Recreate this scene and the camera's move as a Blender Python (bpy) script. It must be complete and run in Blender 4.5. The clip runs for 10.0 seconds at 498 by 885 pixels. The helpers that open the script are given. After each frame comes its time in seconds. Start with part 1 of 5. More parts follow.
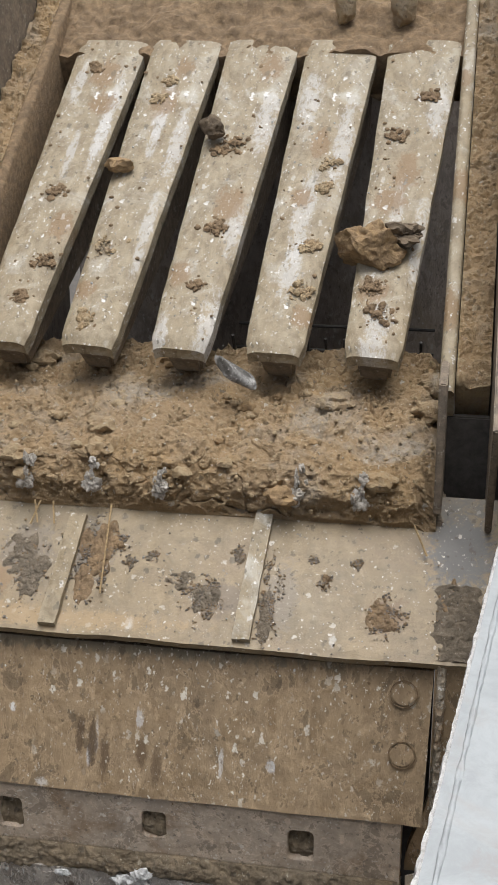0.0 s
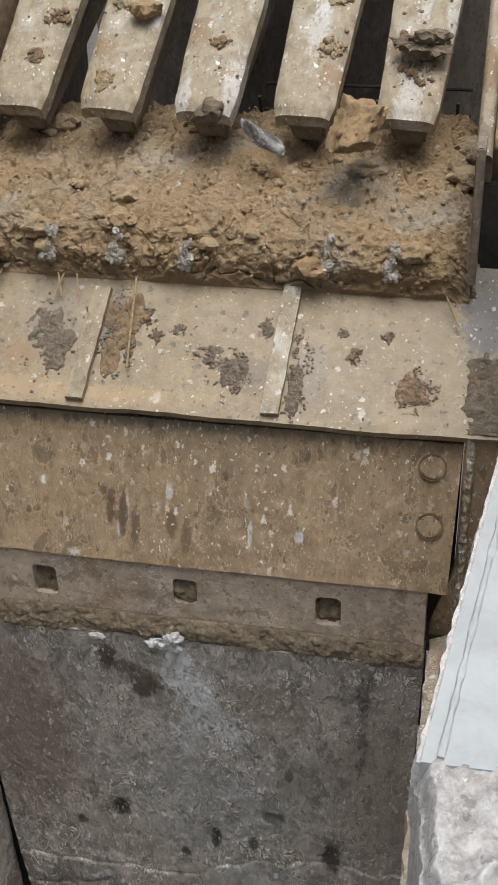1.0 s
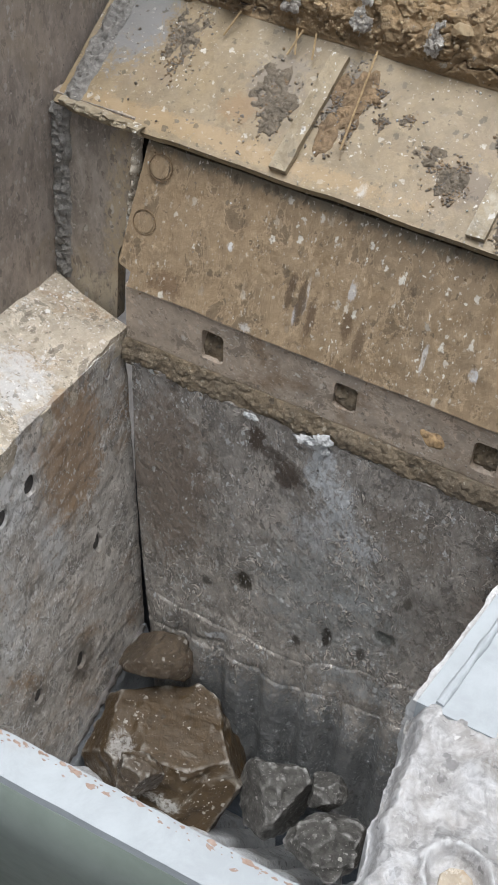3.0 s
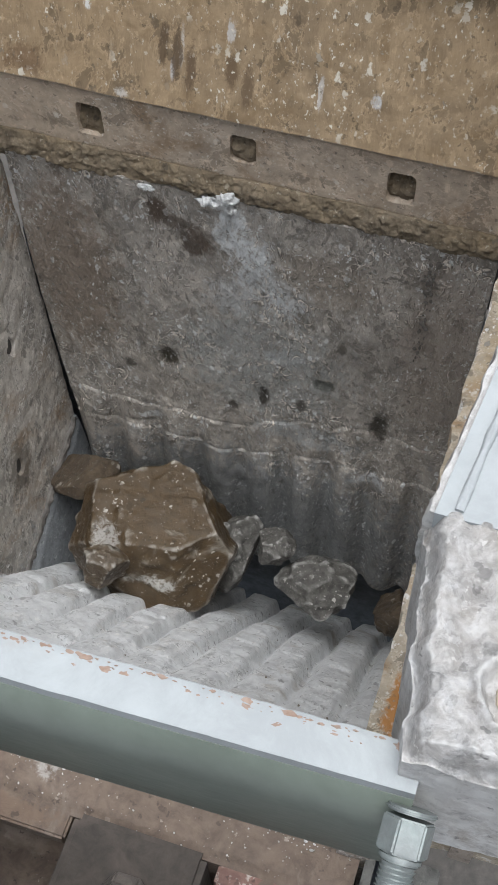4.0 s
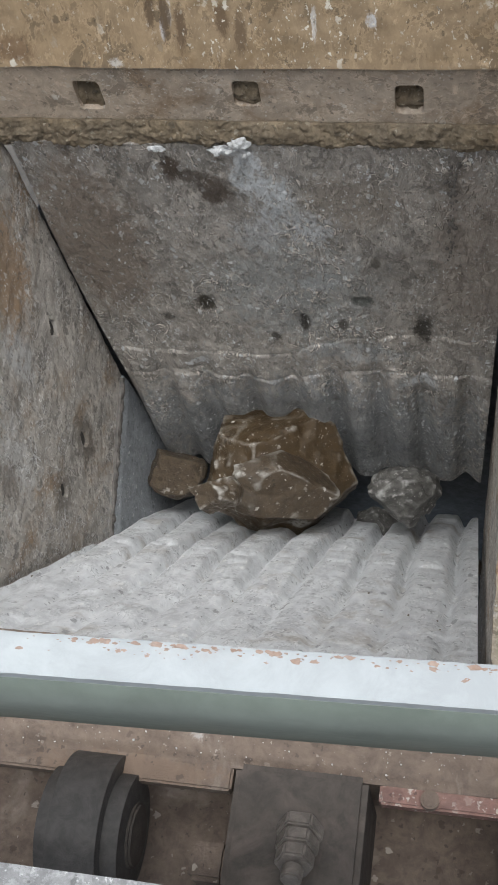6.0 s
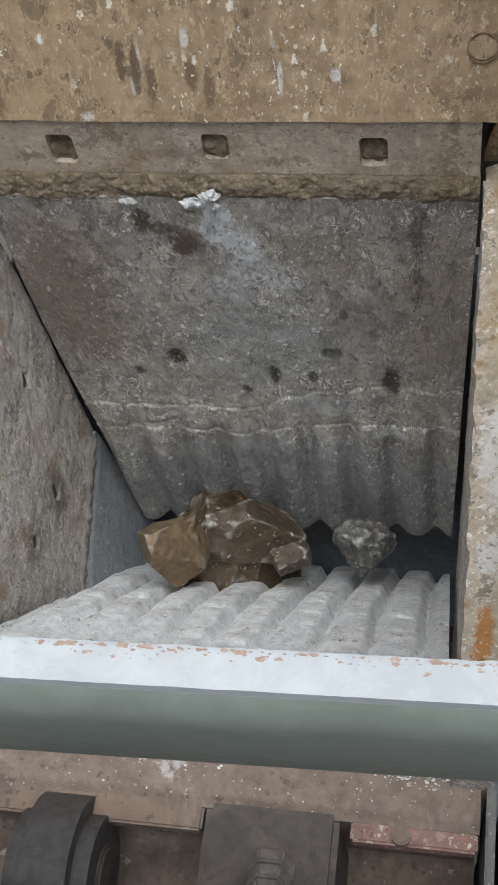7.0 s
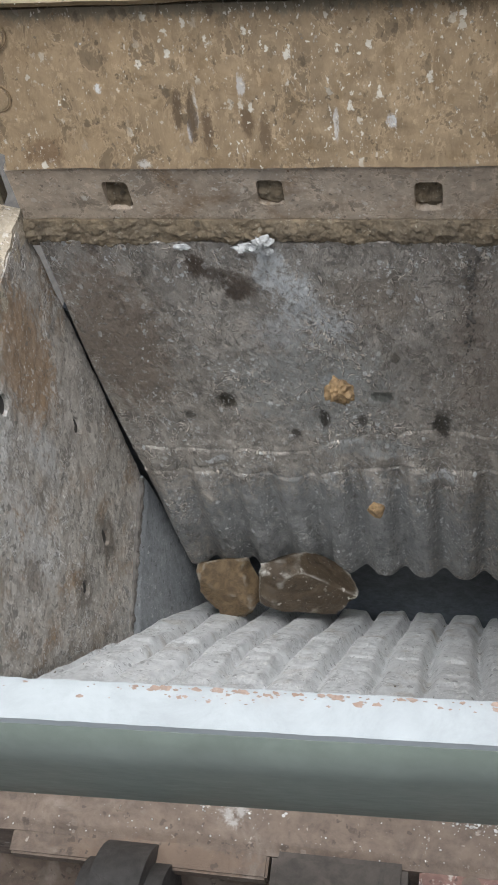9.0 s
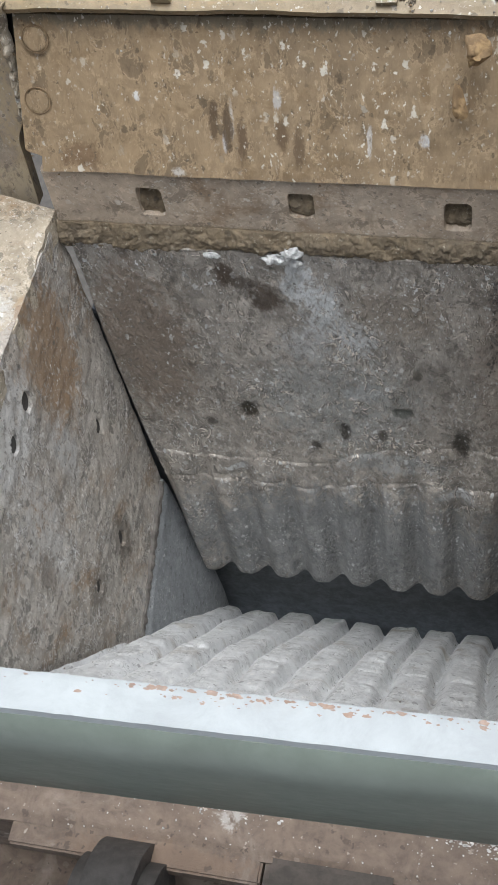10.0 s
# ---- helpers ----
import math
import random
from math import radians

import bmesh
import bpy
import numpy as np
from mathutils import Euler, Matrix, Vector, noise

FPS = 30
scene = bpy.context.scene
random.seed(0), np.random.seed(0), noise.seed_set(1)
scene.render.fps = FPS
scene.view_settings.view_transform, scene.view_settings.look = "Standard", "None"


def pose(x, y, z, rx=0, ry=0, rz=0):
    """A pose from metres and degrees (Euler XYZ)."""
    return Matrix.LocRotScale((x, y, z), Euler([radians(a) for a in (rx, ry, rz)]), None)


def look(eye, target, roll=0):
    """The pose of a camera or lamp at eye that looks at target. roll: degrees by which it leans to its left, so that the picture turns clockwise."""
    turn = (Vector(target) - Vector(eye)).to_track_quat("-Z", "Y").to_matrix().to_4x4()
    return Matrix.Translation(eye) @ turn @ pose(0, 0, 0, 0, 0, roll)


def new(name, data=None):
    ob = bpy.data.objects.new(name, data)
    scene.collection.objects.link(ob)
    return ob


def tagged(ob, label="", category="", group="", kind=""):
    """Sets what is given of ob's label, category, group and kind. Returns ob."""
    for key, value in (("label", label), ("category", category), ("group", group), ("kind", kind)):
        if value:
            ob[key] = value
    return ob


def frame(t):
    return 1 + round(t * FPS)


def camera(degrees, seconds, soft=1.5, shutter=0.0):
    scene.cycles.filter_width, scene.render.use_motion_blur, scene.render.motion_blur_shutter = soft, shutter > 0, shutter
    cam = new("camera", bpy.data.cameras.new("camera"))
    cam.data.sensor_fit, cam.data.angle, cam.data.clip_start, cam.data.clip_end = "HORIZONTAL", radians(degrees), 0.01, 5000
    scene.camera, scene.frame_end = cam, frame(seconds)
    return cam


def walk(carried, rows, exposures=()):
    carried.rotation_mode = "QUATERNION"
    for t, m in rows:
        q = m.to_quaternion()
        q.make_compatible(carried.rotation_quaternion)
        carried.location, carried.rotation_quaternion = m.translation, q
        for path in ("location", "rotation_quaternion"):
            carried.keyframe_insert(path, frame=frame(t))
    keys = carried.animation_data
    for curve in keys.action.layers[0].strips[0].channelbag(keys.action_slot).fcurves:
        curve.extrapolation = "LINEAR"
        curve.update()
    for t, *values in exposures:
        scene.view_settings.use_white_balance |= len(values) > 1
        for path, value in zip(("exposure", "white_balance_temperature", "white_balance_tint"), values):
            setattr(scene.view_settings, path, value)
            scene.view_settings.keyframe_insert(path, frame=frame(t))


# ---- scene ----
# All builders work in the crusher's own axes: x across the jaws, y towards the feeder, z up along the fixed jaw.
# LEAN sets the whole machine so that the fixed jaw leans back from the swing jaw.
LEAN = pose(0, 0, 0, -12, 0, 0)

cam = camera(23.0, 10.0, soft=1.1)
PATH = [
    (0, (1.063, -1.916, 1.754), (0.717, -0.107, 0.976), -1.0),
    (0.5, (1.047, -1.885, 1.761), (0.701, -0.181, 0.773), -1.6),
    (1, (1.049, -1.874, 1.741), (0.689, -0.249, 0.633), -2.0),
    (1.5, (1.048, -1.885, 1.729), (0.673, -0.285, 0.588), -1.1),
    (2, (1.056, -1.877, 1.73), (0.621, -0.288, 0.596), -0.6),
    (2.5, (1.087, -1.787, 1.742), (0.466, -0.411, 0.588), 1.04),
    (3, (1.153, -1.666, 1.724), (0.529, -0.477, 0.380), 3.01),
    (3.2, (1.156, -1.646, 1.716), (0.593, -0.485, 0.322), 1.87),
    (4.3, (1.008, -1.562, 1.678), (0.668, -0.646, -0.067), -3.7),
    (4.5, (0.994, -1.563, 1.677), (0.661, -0.692, -0.092), -4.6),
    (5, (0.985, -1.559, 1.714), (0.631, -0.698, -0.056), -9.7),
    (5.5, (0.966, -1.552, 1.765), (0.604, -0.682, 0.001), -16.9),
    (5.7, (0.957, -1.55, 1.778), (0.579, -0.685, 0.014), -17.2),
    (7, (0.976, -1.619, 1.768), (0.632, -0.635, 0.062), -13.8),
    (7.5, (0.966, -1.647, 1.769), (0.665, -0.573, 0.109), -10.2),
    (8, (0.964, -1.637, 1.763), (0.66, -0.564, 0.102), -9.9),
    (8.5, (0.959, -1.62, 1.762), (0.644, -0.554, 0.099), -12.1),
    (9, (0.92, -1.626, 1.772), (0.53, -0.585, 0.109), -15.1),
    (9.5, (0.907, -1.625, 1.777), (0.498, -0.609, 0.103), -13.7),
    (10, (0.941, -1.634, 1.79), (0.507, -0.589, 0.14), -13.7),
]
# the film's camera opens up a little as it looks down into the jaws
EXPOSURES = [(0, 0.33, 6500, 10), (1.5, 0.36, 6450, 10), (2.5, 0.43, 6250, 9), (3.2, 0.52, 6150, 9), (4.5, 0.44, 6250, 8), (5.5, 0.52, 6250, 8), (7, 0.50, 6200, 8), (8.5, 0.52, 6200, 8), (10, 0.62, 6200, 8)]
walk(cam, [(t, LEAN @ look(eye, target, roll)) for t, eye, target, roll in PATH], EXPOSURES)

# ---- light: an overcast day ----
world = bpy.data.worlds.new("overcast_sky")
scene.world = world
world.use_nodes = True
sky = world.node_tree.nodes.new("ShaderNodeTexSky")
sky.sky_type, sky.sun_disc = "NISHITA", False
sky.sun_elevation, sky.sun_rotation = radians(82), radians(45)
sky.dust_density, sky.ozone_density = 4.0, 1.0
soften = world.node_tree.nodes.new("ShaderNodeHueSaturation")
soften.inputs["Saturation"].default_value = 0.4
world.node_tree.links.new(sky.outputs[0], soften.inputs["Color"])
world.node_tree.links.new(soften.outputs[0], world.node_tree.nodes["Background"].inputs["Color"])
world.node_tree.nodes["Background"].inputs["Strength"].default_value = 0.11
sun = new("sun", bpy.data.lights.new("sun", "SUN"))
sun.data.energy, sun.data.angle, sun.data.color = 2.3, radians(46), (1.0, 0.99, 0.975)
sun.matrix_world = look((0.22, 0.22, 2.4), (0, 0, 0))
scene.view_settings.exposure = 0.5


# ---- materials ----
def material(name, tones, scale=3.0, fine=45.0, rough=0.8, metal=0.0, bump=0.25, flecks=None, amount=0.5, fleck_scale=38.0,
             stains=None, stain_amount=0.35, stain_scale=2.2, stretch=(1, 1, 1), blotches=(), contrast=0.65, flake=0.0, edge=None, curls=0.0):
    """Weathered surface: broad tones, fine grain, stains and flecks of splashed slurry, with relief."""
    m = bpy.data.materials.new(name)
    m.use_nodes = True
    n, link = m.node_tree.nodes, m.node_tree.links.new
    bsdf = n["Principled BSDF"]
    at = n.new("ShaderNodeTexCoord")
    shape = n.new("ShaderNodeMapping")
    shape.inputs["Scale"].default_value = stretch
    link(at.outputs["Object"], shape.inputs["Vector"])

    def grain(s, detail=6.0, distort=0.0, vector=None, rough_=0.6):
        t = n.new("ShaderNodeTexNoise")
        t.inputs["Scale"].default_value, t.inputs["Detail"].default_value = s, detail
        t.inputs["Distortion"].default_value, t.inputs["Roughness"].default_value = distort, rough_
        link(at.outputs["Object"] if vector else shape.outputs["Vector"], t.inputs["Vector"])
        return t.outputs["Fac"]

    def ramp(value, low, high):
        r = n.new("ShaderNodeMapRange")
        r.inputs["From Min"].default_value, r.inputs["From Max"].default_value = low, high
        link(value, r.inputs["Value"])
        return r.outputs["Result"]

    def mix(f, a, b):
        x = n.new("ShaderNodeMix")
        x.data_type = "RGBA"
        if isinstance(f, float):
            x.inputs["Factor"].default_value = f
        else:
            link(f, x.inputs["Factor"])
        for slot, c in ((6, a), (7, b)):
            if isinstance(c, tuple):
                x.inputs[slot].default_value = (*c, 1)
            else:
                link(c, x.inputs[slot])
        return x.outputs[2]

    def times(a, b):
        x = n.new("ShaderNodeMath")
        x.operation = "MULTIPLY"
        link(a, x.inputs[0])
        if isinstance(b, float):
            x.inputs[1].default_value = b
        else:
            link(b, x.inputs[1])
        return x.outputs[0]

    broad, small = grain(scale, 8.0, 0.6), grain(fine, 10.0, 0.3)
    colour = mix(ramp(broad, 0.32, 0.68), tones[0], tones[1])
    colour = mix(times(ramp(small, 0.38, 0.66), contrast), colour, tones[2])
    mottle = grain(scale * 5.5, 9.0, 0.5, None, 0.72)
    colour = mix(times(ramp(mottle, 0.46, 0.60), contrast * 0.8), colour, tuple(0.62 * c for c in tones[2]))
    colour = mix(times(ramp(mottle, 0.46, 0.34), contrast * 0.55), colour, tuple(min(1.25 * c + 0.02, 0.9) for c in tones[0]))
    if stains:
        spot = times(ramp(grain(stain_scale, 9.0, 1.2, at), 0.62 - 0.2 * stain_amount, 0.72 - 0.1 * stain_amount), ramp(small, 0.2, 0.55))
        spot = times(spot, 0.8)
        colour = mix(spot, colour, stains)
    scab = None
    if flake:
        # crisp-edged scabs of scale with pale rims
        field = grain(20.0, 12.0, 0.4, None, 0.7)
        scab, rim = ramp(field, 0.555, 0.585), ramp(field, 0.52, 0.555)
        colour = mix(times(rim, 0.55 * flake), colour, tuple(min(1.5 * c + 0.03, 0.9) for c in tones[0]))
        colour = mix(times(scab, 0.95 * flake), colour, tuple(0.34 * c for c in tones[2]))
        chip = grain(48.0, 10.0, 0.2, None, 0.65)
        colour = mix(times(ramp(chip, 0.60, 0.63), 0.7 * flake), colour, tuple(0.4 * c for c in tones[2]))
        colour = mix(times(ramp(chip, 0.40, 0.37), 0.6 * flake), colour, tuple(min(1.5 * c + 0.04, 0.9) for c in tones[0]))
    def stain_or_shade(colour, pale):
        """Stains and some painted shade of the given shapes: the pale ones are scoured through, the dark ones whole."""
        for centre, reach, tint, strength in blotches:
            if (sum(tint) > 0.9) != pale:
                continue
            away = n.new("ShaderNodeMapping")
            away.inputs["Scale"].default_value = [1 / r for r in reach]
            away.inputs["Location"].default_value = [-c / r for c, r in zip(centre, reach)]
            link(at.outputs["Object"], away.inputs["Vector"])
            far = n.new("ShaderNodeVectorMath")
            far.operation = "LENGTH"
            link(away.outputs["Vector"], far.inputs[0])
            ragged = n.new("ShaderNodeMath")
            ragged.operation = "ADD"
            link(far.outputs["Value"], ragged.inputs[0])
            link(ramp(grain(42.0, 10.0, 0.7, None, 0.8), 0.72, 0.28), ragged.inputs[1])
            shape_ = ramp(ragged.outputs[0], 1.28, 1.0)
            if pale:
                shape_ = times(shape_, ramp(grain(55.0, 7.0, 0.4, None, 0.75), 0.38, 0.50))
            colour = mix(times(shape_, strength), colour, tint)
        return colour

    colour = stain_or_shade(colour, True)
    curl = None
    if curls:
        # thin raised slivers of scale, with lit tops and shaded undercuts painted in
        for s, wide, dense in ((17.0, 0.016, 0.47), (34.0, 0.024, 0.47)):
            shift = n.new("ShaderNodeMath")
            shift.operation = "SUBTRACT"
            shift.inputs[1].default_value = 0.5
            link(grain(s, 2.5, 0.7, None, 0.55), shift.inputs[0])
            near = n.new("ShaderNodeMath")
            near.operation = "ABSOLUTE"
            link(shift.outputs[0], near.inputs[0])
            broken = times(ramp(grain(s * 1.3, 2.0, 0.0), dense, dense + 0.05), ramp(grain(6.0, 5.0, 0.0, at), 0.44, 0.58))
            curl = times(ramp(near.outputs[0], wide, wide * 0.3), broken)
            under = times(ramp(shift.outputs[0], wide * 0.4, wide), ramp(shift.outputs[0], wide * 2.6, wide * 1.6))
            colour = mix(times(under, times(broken, 0.85 * curls)), colour, tuple(0.3 * c for c in tones[2]))
            colour = mix(times(curl, curls), colour, tuple(min(1.7 * c + 0.12, 0.88) for c in tones[0]))
    colour = stain_or_shade(colour, False)
    if flecks:
        cut = 0.66 - 0.13 * amount
        patchy = ramp(grain(scale * 2.1, 4.0, 0.4, at), 0.36, 0.58)
        dots = times(ramp(grain(fleck_scale * 2.6, 3.0, 0.0), cut + 0.02, cut + 0.09), patchy)
        colour = mix(dots, colour, flecks)
        warp = n.new("ShaderNodeTexNoise")
        warp.inputs["Scale"].default_value, warp.inputs["Detail"].default_value = 130.0, 3.0
        link(at.outputs["Object"], warp.inputs["Vector"])
        pull = n.new("ShaderNodeVectorMath")
        pull.operation = "SCALE"
        pull.inputs["Scale"].default_value = 0.016
        link(warp.outputs["Color"], pull.inputs[0])
        bent = n.new("ShaderNodeVectorMath")
        bent.operation = "ADD"
        link(shape.outputs["Vector"], bent.inputs[0])
        link(pull.outputs["Vector"], bent.inputs[1])
        for s in (55.0, 120.0):
            cell = n.new("ShaderNodeTexVoronoi")
            cell.inputs["Scale"].default_value = s
            link(bent.outputs["Vector"], cell.inputs["Vector"])
            picked = n.new("ShaderNodeSeparateColor")
            link(cell.outputs["Color"], picked.inputs["Color"])
            speck = times(ramp(cell.outputs["Distance"], 0.36, 0.26), ramp(picked.outputs["Red"], 0.93 - 0.16 * amount, 0.97 - 0.15 * amount))
            colour = mix(times(speck, patchy), colour, flecks)
            pit = times(ramp(cell.outputs["Distance"], 0.42, 0.3), ramp(picked.outputs["Green"], 0.9, 0.95))
            colour = mix(times(pit, 0.7), colour, tuple(0.35 * c for c in tones[1]))
    if edge:
        # worn pale ridges
        shape_of = n.new("ShaderNodeNewGeometry")
        colour = mix(times(ramp(shape_of.outputs["Pointiness"], 0.515, 0.56), ramp(mottle, 0.40, 0.56)), colour, edge)
    link(colour, bsdf.inputs["Base Color"])
    bsdf.inputs["Metallic"].default_value = metal
    gloss = n.new("ShaderNodeMapRange")
    gloss.inputs["To Min"].default_value, gloss.inputs["To Max"].default_value = max(rough - 0.16, 0.05), min(rough + 0.12, 1)
    link(small, gloss.inputs["Value"])
    link(gloss.outputs["Result"], bsdf.inputs["Roughness"])
    relief = n.new("ShaderNodeBump")
    relief.inputs["Strength"].default_value, relief.inputs["Distance"].default_value = bump, 0.02
    height = n.new("ShaderNodeMath")
    height.operation = "ADD"
    link(times(mottle, 0.9), height.inputs[0])
    link(times(small, 0.5), height.inputs[1])
    top = height.outputs[0]
    if scab:
        more = n.new("ShaderNodeMath")
        more.operation = "SUBTRACT"
        link(top, more.inputs[0])
        link(times(scab, 0.35 * flake), more.inputs[1])
        top = more.outputs[0]
    if curl:
        lift = n.new("ShaderNodeMath")
        lift.operation = "ADD"
        link(top, lift.inputs[0])
        link(times(curl, 0.4), lift.inputs[1])
        top = lift.outputs[0]
    link(top, relief.inputs["Height"])
    link(relief.outputs["Normal"], bsdf.inputs["Normal"])
    return m


TAN = material("dusty_tan_steel", ((0.350, 0.252, 0.148), (0.300, 0.222, 0.138), (0.245, 0.177, 0.108)), 3.5, 60, 0.72, 0.0, 0.35,
               (0.62, 0.58, 0.50), 0.4, 60, (0.20, 0.135, 0.07), 0.45, 9.0, (1, 1, 0.5),
               [((0.325, 0.1, 0.235), (0.014, 0.3, 0.06), (0.105, 0.07, 0.04), 0.85), ((0.352, 0.1, 0.225), (0.016, 0.3, 0.075), (0.10, 0.068, 0.04), 0.9), ((0.378, 0.1, 0.20), (0.016, 0.3, 0.07), (0.115, 0.075, 0.043), 0.85), ((0.455, 0.1, 0.215), (0.02, 0.3, 0.05), (0.125, 0.082, 0.046), 0.85), ((0.488, 0.1, 0.19), (0.018, 0.3, 0.06), (0.12, 0.08, 0.046), 0.8),
                ((0.345, 0.1, 0.20), (0.008, 0.3, 0.03), (0.5, 0.5, 0.51), 0.8), ((0.45, 0.1, 0.28), (0.012, 0.3, 0.03), (0.56, 0.55, 0.54), 0.7), ((0.72, 0.1, 0.215), (0.014, 0.3, 0.02), (0.55, 0.57, 0.6), 0.8),
                ((0.05, 0.1, 0.165), (0.06, 0.3, 0.04), (0.16, 0.10, 0.055), 0.8), ((0.36, 0.1, 0.24), (0.007, 0.3, 0.06), (0.56, 0.53, 0.49), 0.7), ((0.25, 0.1, 0.14), (0.02, 0.3, 0.015), (0.6, 0.58, 0.55), 0.7),
                # the wide one ending this row paints the apron's shadow on the plate top
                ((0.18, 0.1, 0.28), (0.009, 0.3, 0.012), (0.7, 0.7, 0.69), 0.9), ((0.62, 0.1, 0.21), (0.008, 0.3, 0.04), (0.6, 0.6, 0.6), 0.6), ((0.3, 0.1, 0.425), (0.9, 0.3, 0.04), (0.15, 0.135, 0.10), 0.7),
                ((0.80, 0.1, 0.30), (0.012, 0.3, 0.10), (0.2, 0.14, 0.08), 0.7), ((0.72, 0.1, 0.30), (0.014, 0.3, 0.05), (0.22, 0.15, 0.08), 0.7), ((0.56, 0.1, 0.33), (0.03, 0.3, 0.03), (0.2, 0.145, 0.09), 0.6)],
               contrast=0.5, flake=0.6)
APRON = material("muddy_steel_apron", ((0.285, 0.212, 0.118), (0.246, 0.200, 0.130), (0.210, 0.163, 0.101)), 2.6, 55, 0.5, 0.0, 0.2,
                 (0.56, 0.52, 0.45), 0.2, 60, (0.24, 0.18, 0.115), 0.4, 6.0, (1, 1, 1),
                 [((0.17, 0.25, 0.54), (0.085, 0.09, 0.2), (0.19, 0.155, 0.115), 0.85), ((0.32, 0.26, 0.55), (0.05, 0.07, 0.2), (0.20, 0.165, 0.125), 0.8),
                  ((0.60, 0.19, 0.50), (0.09, 0.05, 0.2), (0.17, 0.13, 0.09), 0.8), ((0.72, 0.2, 0.5), (0.05, 0.1, 0.2), (0.22, 0.185, 0.14), 0.75),
                  ((0.93, 0.18, 0.5), (0.055, 0.05, 0.2), (0.185, 0.12, 0.065), 0.9), ((0.1, 0.13, 0.46), (0.6, 0.03, 0.1), (0.36, 0.25, 0.13), 0.6),
                  ((0.12, 0.19, 0.5), (0.06, 0.04, 0.2), (0.25, 0.16, 0.08), 0.7), ((1.07, 0.32, 0.55), (0.10, 0.12, 0.3), (0.13, 0.13, 0.128), 0.9),
                  # the wide grey one: wet steel with the clay's shadow painted in
                  ((0.5, 0.40, 0.63), (1.2, 0.055, 0.3), (0.15, 0.14, 0.12), 0.75), ((-0.17, 0.32, 0.6), (0.10, 0.20, 0.3), (0.2, 0.2, 0.2), 0.85), ((0.30, 0.26, 0.55), (0.05, 0.1, 0.3), (0.15, 0.13, 0.105), 0.85), ((0.42, 0.125, 0.46), (0.012, 0.02, 0.2), (0.66, 0.65, 0.62), 0.5), ((0.83, 0.13, 0.46), (0.012, 0.02, 0.2), (0.66, 0.65, 0.62), 0.5)],
                 contrast=0.45, flake=0.2)
JAW = material("worn_manganese_steel", ((0.45, 0.405, 0.355), (0.395, 0.373, 0.348), (0.305, 0.278, 0.248)), 3.0, 60, 0.45, 0.0, 0.8,
               (0.70, 0.71, 0.71), 0.6, 50, (0.14, 0.12, 0.10), 0.45, 7.5, (1, 1, 0.6),
               [((0.07, 0, -0.40), (0.17, 0.4, 0.42), (0.235, 0.185, 0.145), 0.8), ((0.91, 0, -0.40), (0.13, 0.4, 0.45), (0.29, 0.24, 0.20), 0.5), ((0.66, 0, -0.24), (0.16, 0.4, 0.12), (0.26, 0.22, 0.18), 0.6),
                ((0.30, 0, -0.135), (0.035, 0.4, 0.055), (0.075, 0.052, 0.036), 0.95), ((0.375, 0, -0.21), (0.055, 0.4, 0.06), (0.085, 0.062, 0.046), 0.9), ((0.335, 0, -0.16), (0.05, 0.4, 0.03), (0.08, 0.06, 0.045), 0.8),
                ((0.455, 0, -0.15), (0.05, 0.4, 0.13), (0.66, 0.68, 0.695), 0.95), ((0.50, 0, -0.24), (0.075, 0.4, 0.13), (0.64, 0.66, 0.675), 0.9), ((0.57, 0, -0.32), (0.085, 0.4, 0.09), (0.62, 0.635, 0.65), 0.85),
                ((0.45, 0, -0.36), (0.08, 0.4, 0.09), (0.54, 0.55, 0.56), 0.6), ((0.57, 0, -0.53), (0.07, 0.4, 0.05), (0.50, 0.53, 0.55), 0.6), ((0.62, 0, -0.82), (0.2, 0.4, 0.06), (0.42, 0.44, 0.45), 0.6), ((0.50, 0, -0.58), (0.30, 0.4, 0.28), (0.35, 0.37, 0.37), 0.55),
                ((0.281, 0, -0.078), (0.022, 0.4, 0.014), (0.80, 0.80, 0.79), 1.0), ((0.43, 0, -0.085), (0.05, 0.4, 0.025), (0.76, 0.77, 0.77), 1.0), ((0.281, 0, -0.645), (0.034, 0.4, 0.05), (0.06, 0.05, 0.035), 1.0),
                ((0.517, 0, -0.708), (0.02, 0.4, 0.05), (0.05, 0.043, 0.035), 1.0), ((0.80, 0, -0.727), (0.03, 0.4, 0.08), (0.06, 0.052, 0.042), 1.0),
                ((0.66, 0, -0.60), (0.035, 0.4, 0.03), (0.08, 0.085, 0.075), 0.9), ((0.44, 0, -0.77), (0.02, 0.4, 0.03), (0.07, 0.06, 0.05), 0.9), ((0.61, 0, -0.70), (0.02, 0.4, 0.03), (0.07, 0.06, 0.05), 0.9),
                ((0.70, 0, -0.45), (0.016, 0.4, 0.03), (0.09, 0.08, 0.065), 0.9), ((0.18, 0, -0.70), (0.02, 0.4, 0.025), (0.09, 0.08, 0.065), 0.9),
                # the wide one at the end paints the light falling off towards the foot
                ((0.80, 0, -0.93), (0.06, 0.4, 0.03), (0.62, 0.63, 0.64), 0.9), ((0.22, 0, -0.90), (0.04, 0.4, 0.02), (0.62, 0.63, 0.64), 0.8), ((0.5, 0, -1.25), (0.8, 0.4, 0.45), (0.22, 0.24, 0.255), 0.65)],
               contrast=0.8, flake=0.65, curls=0.85)
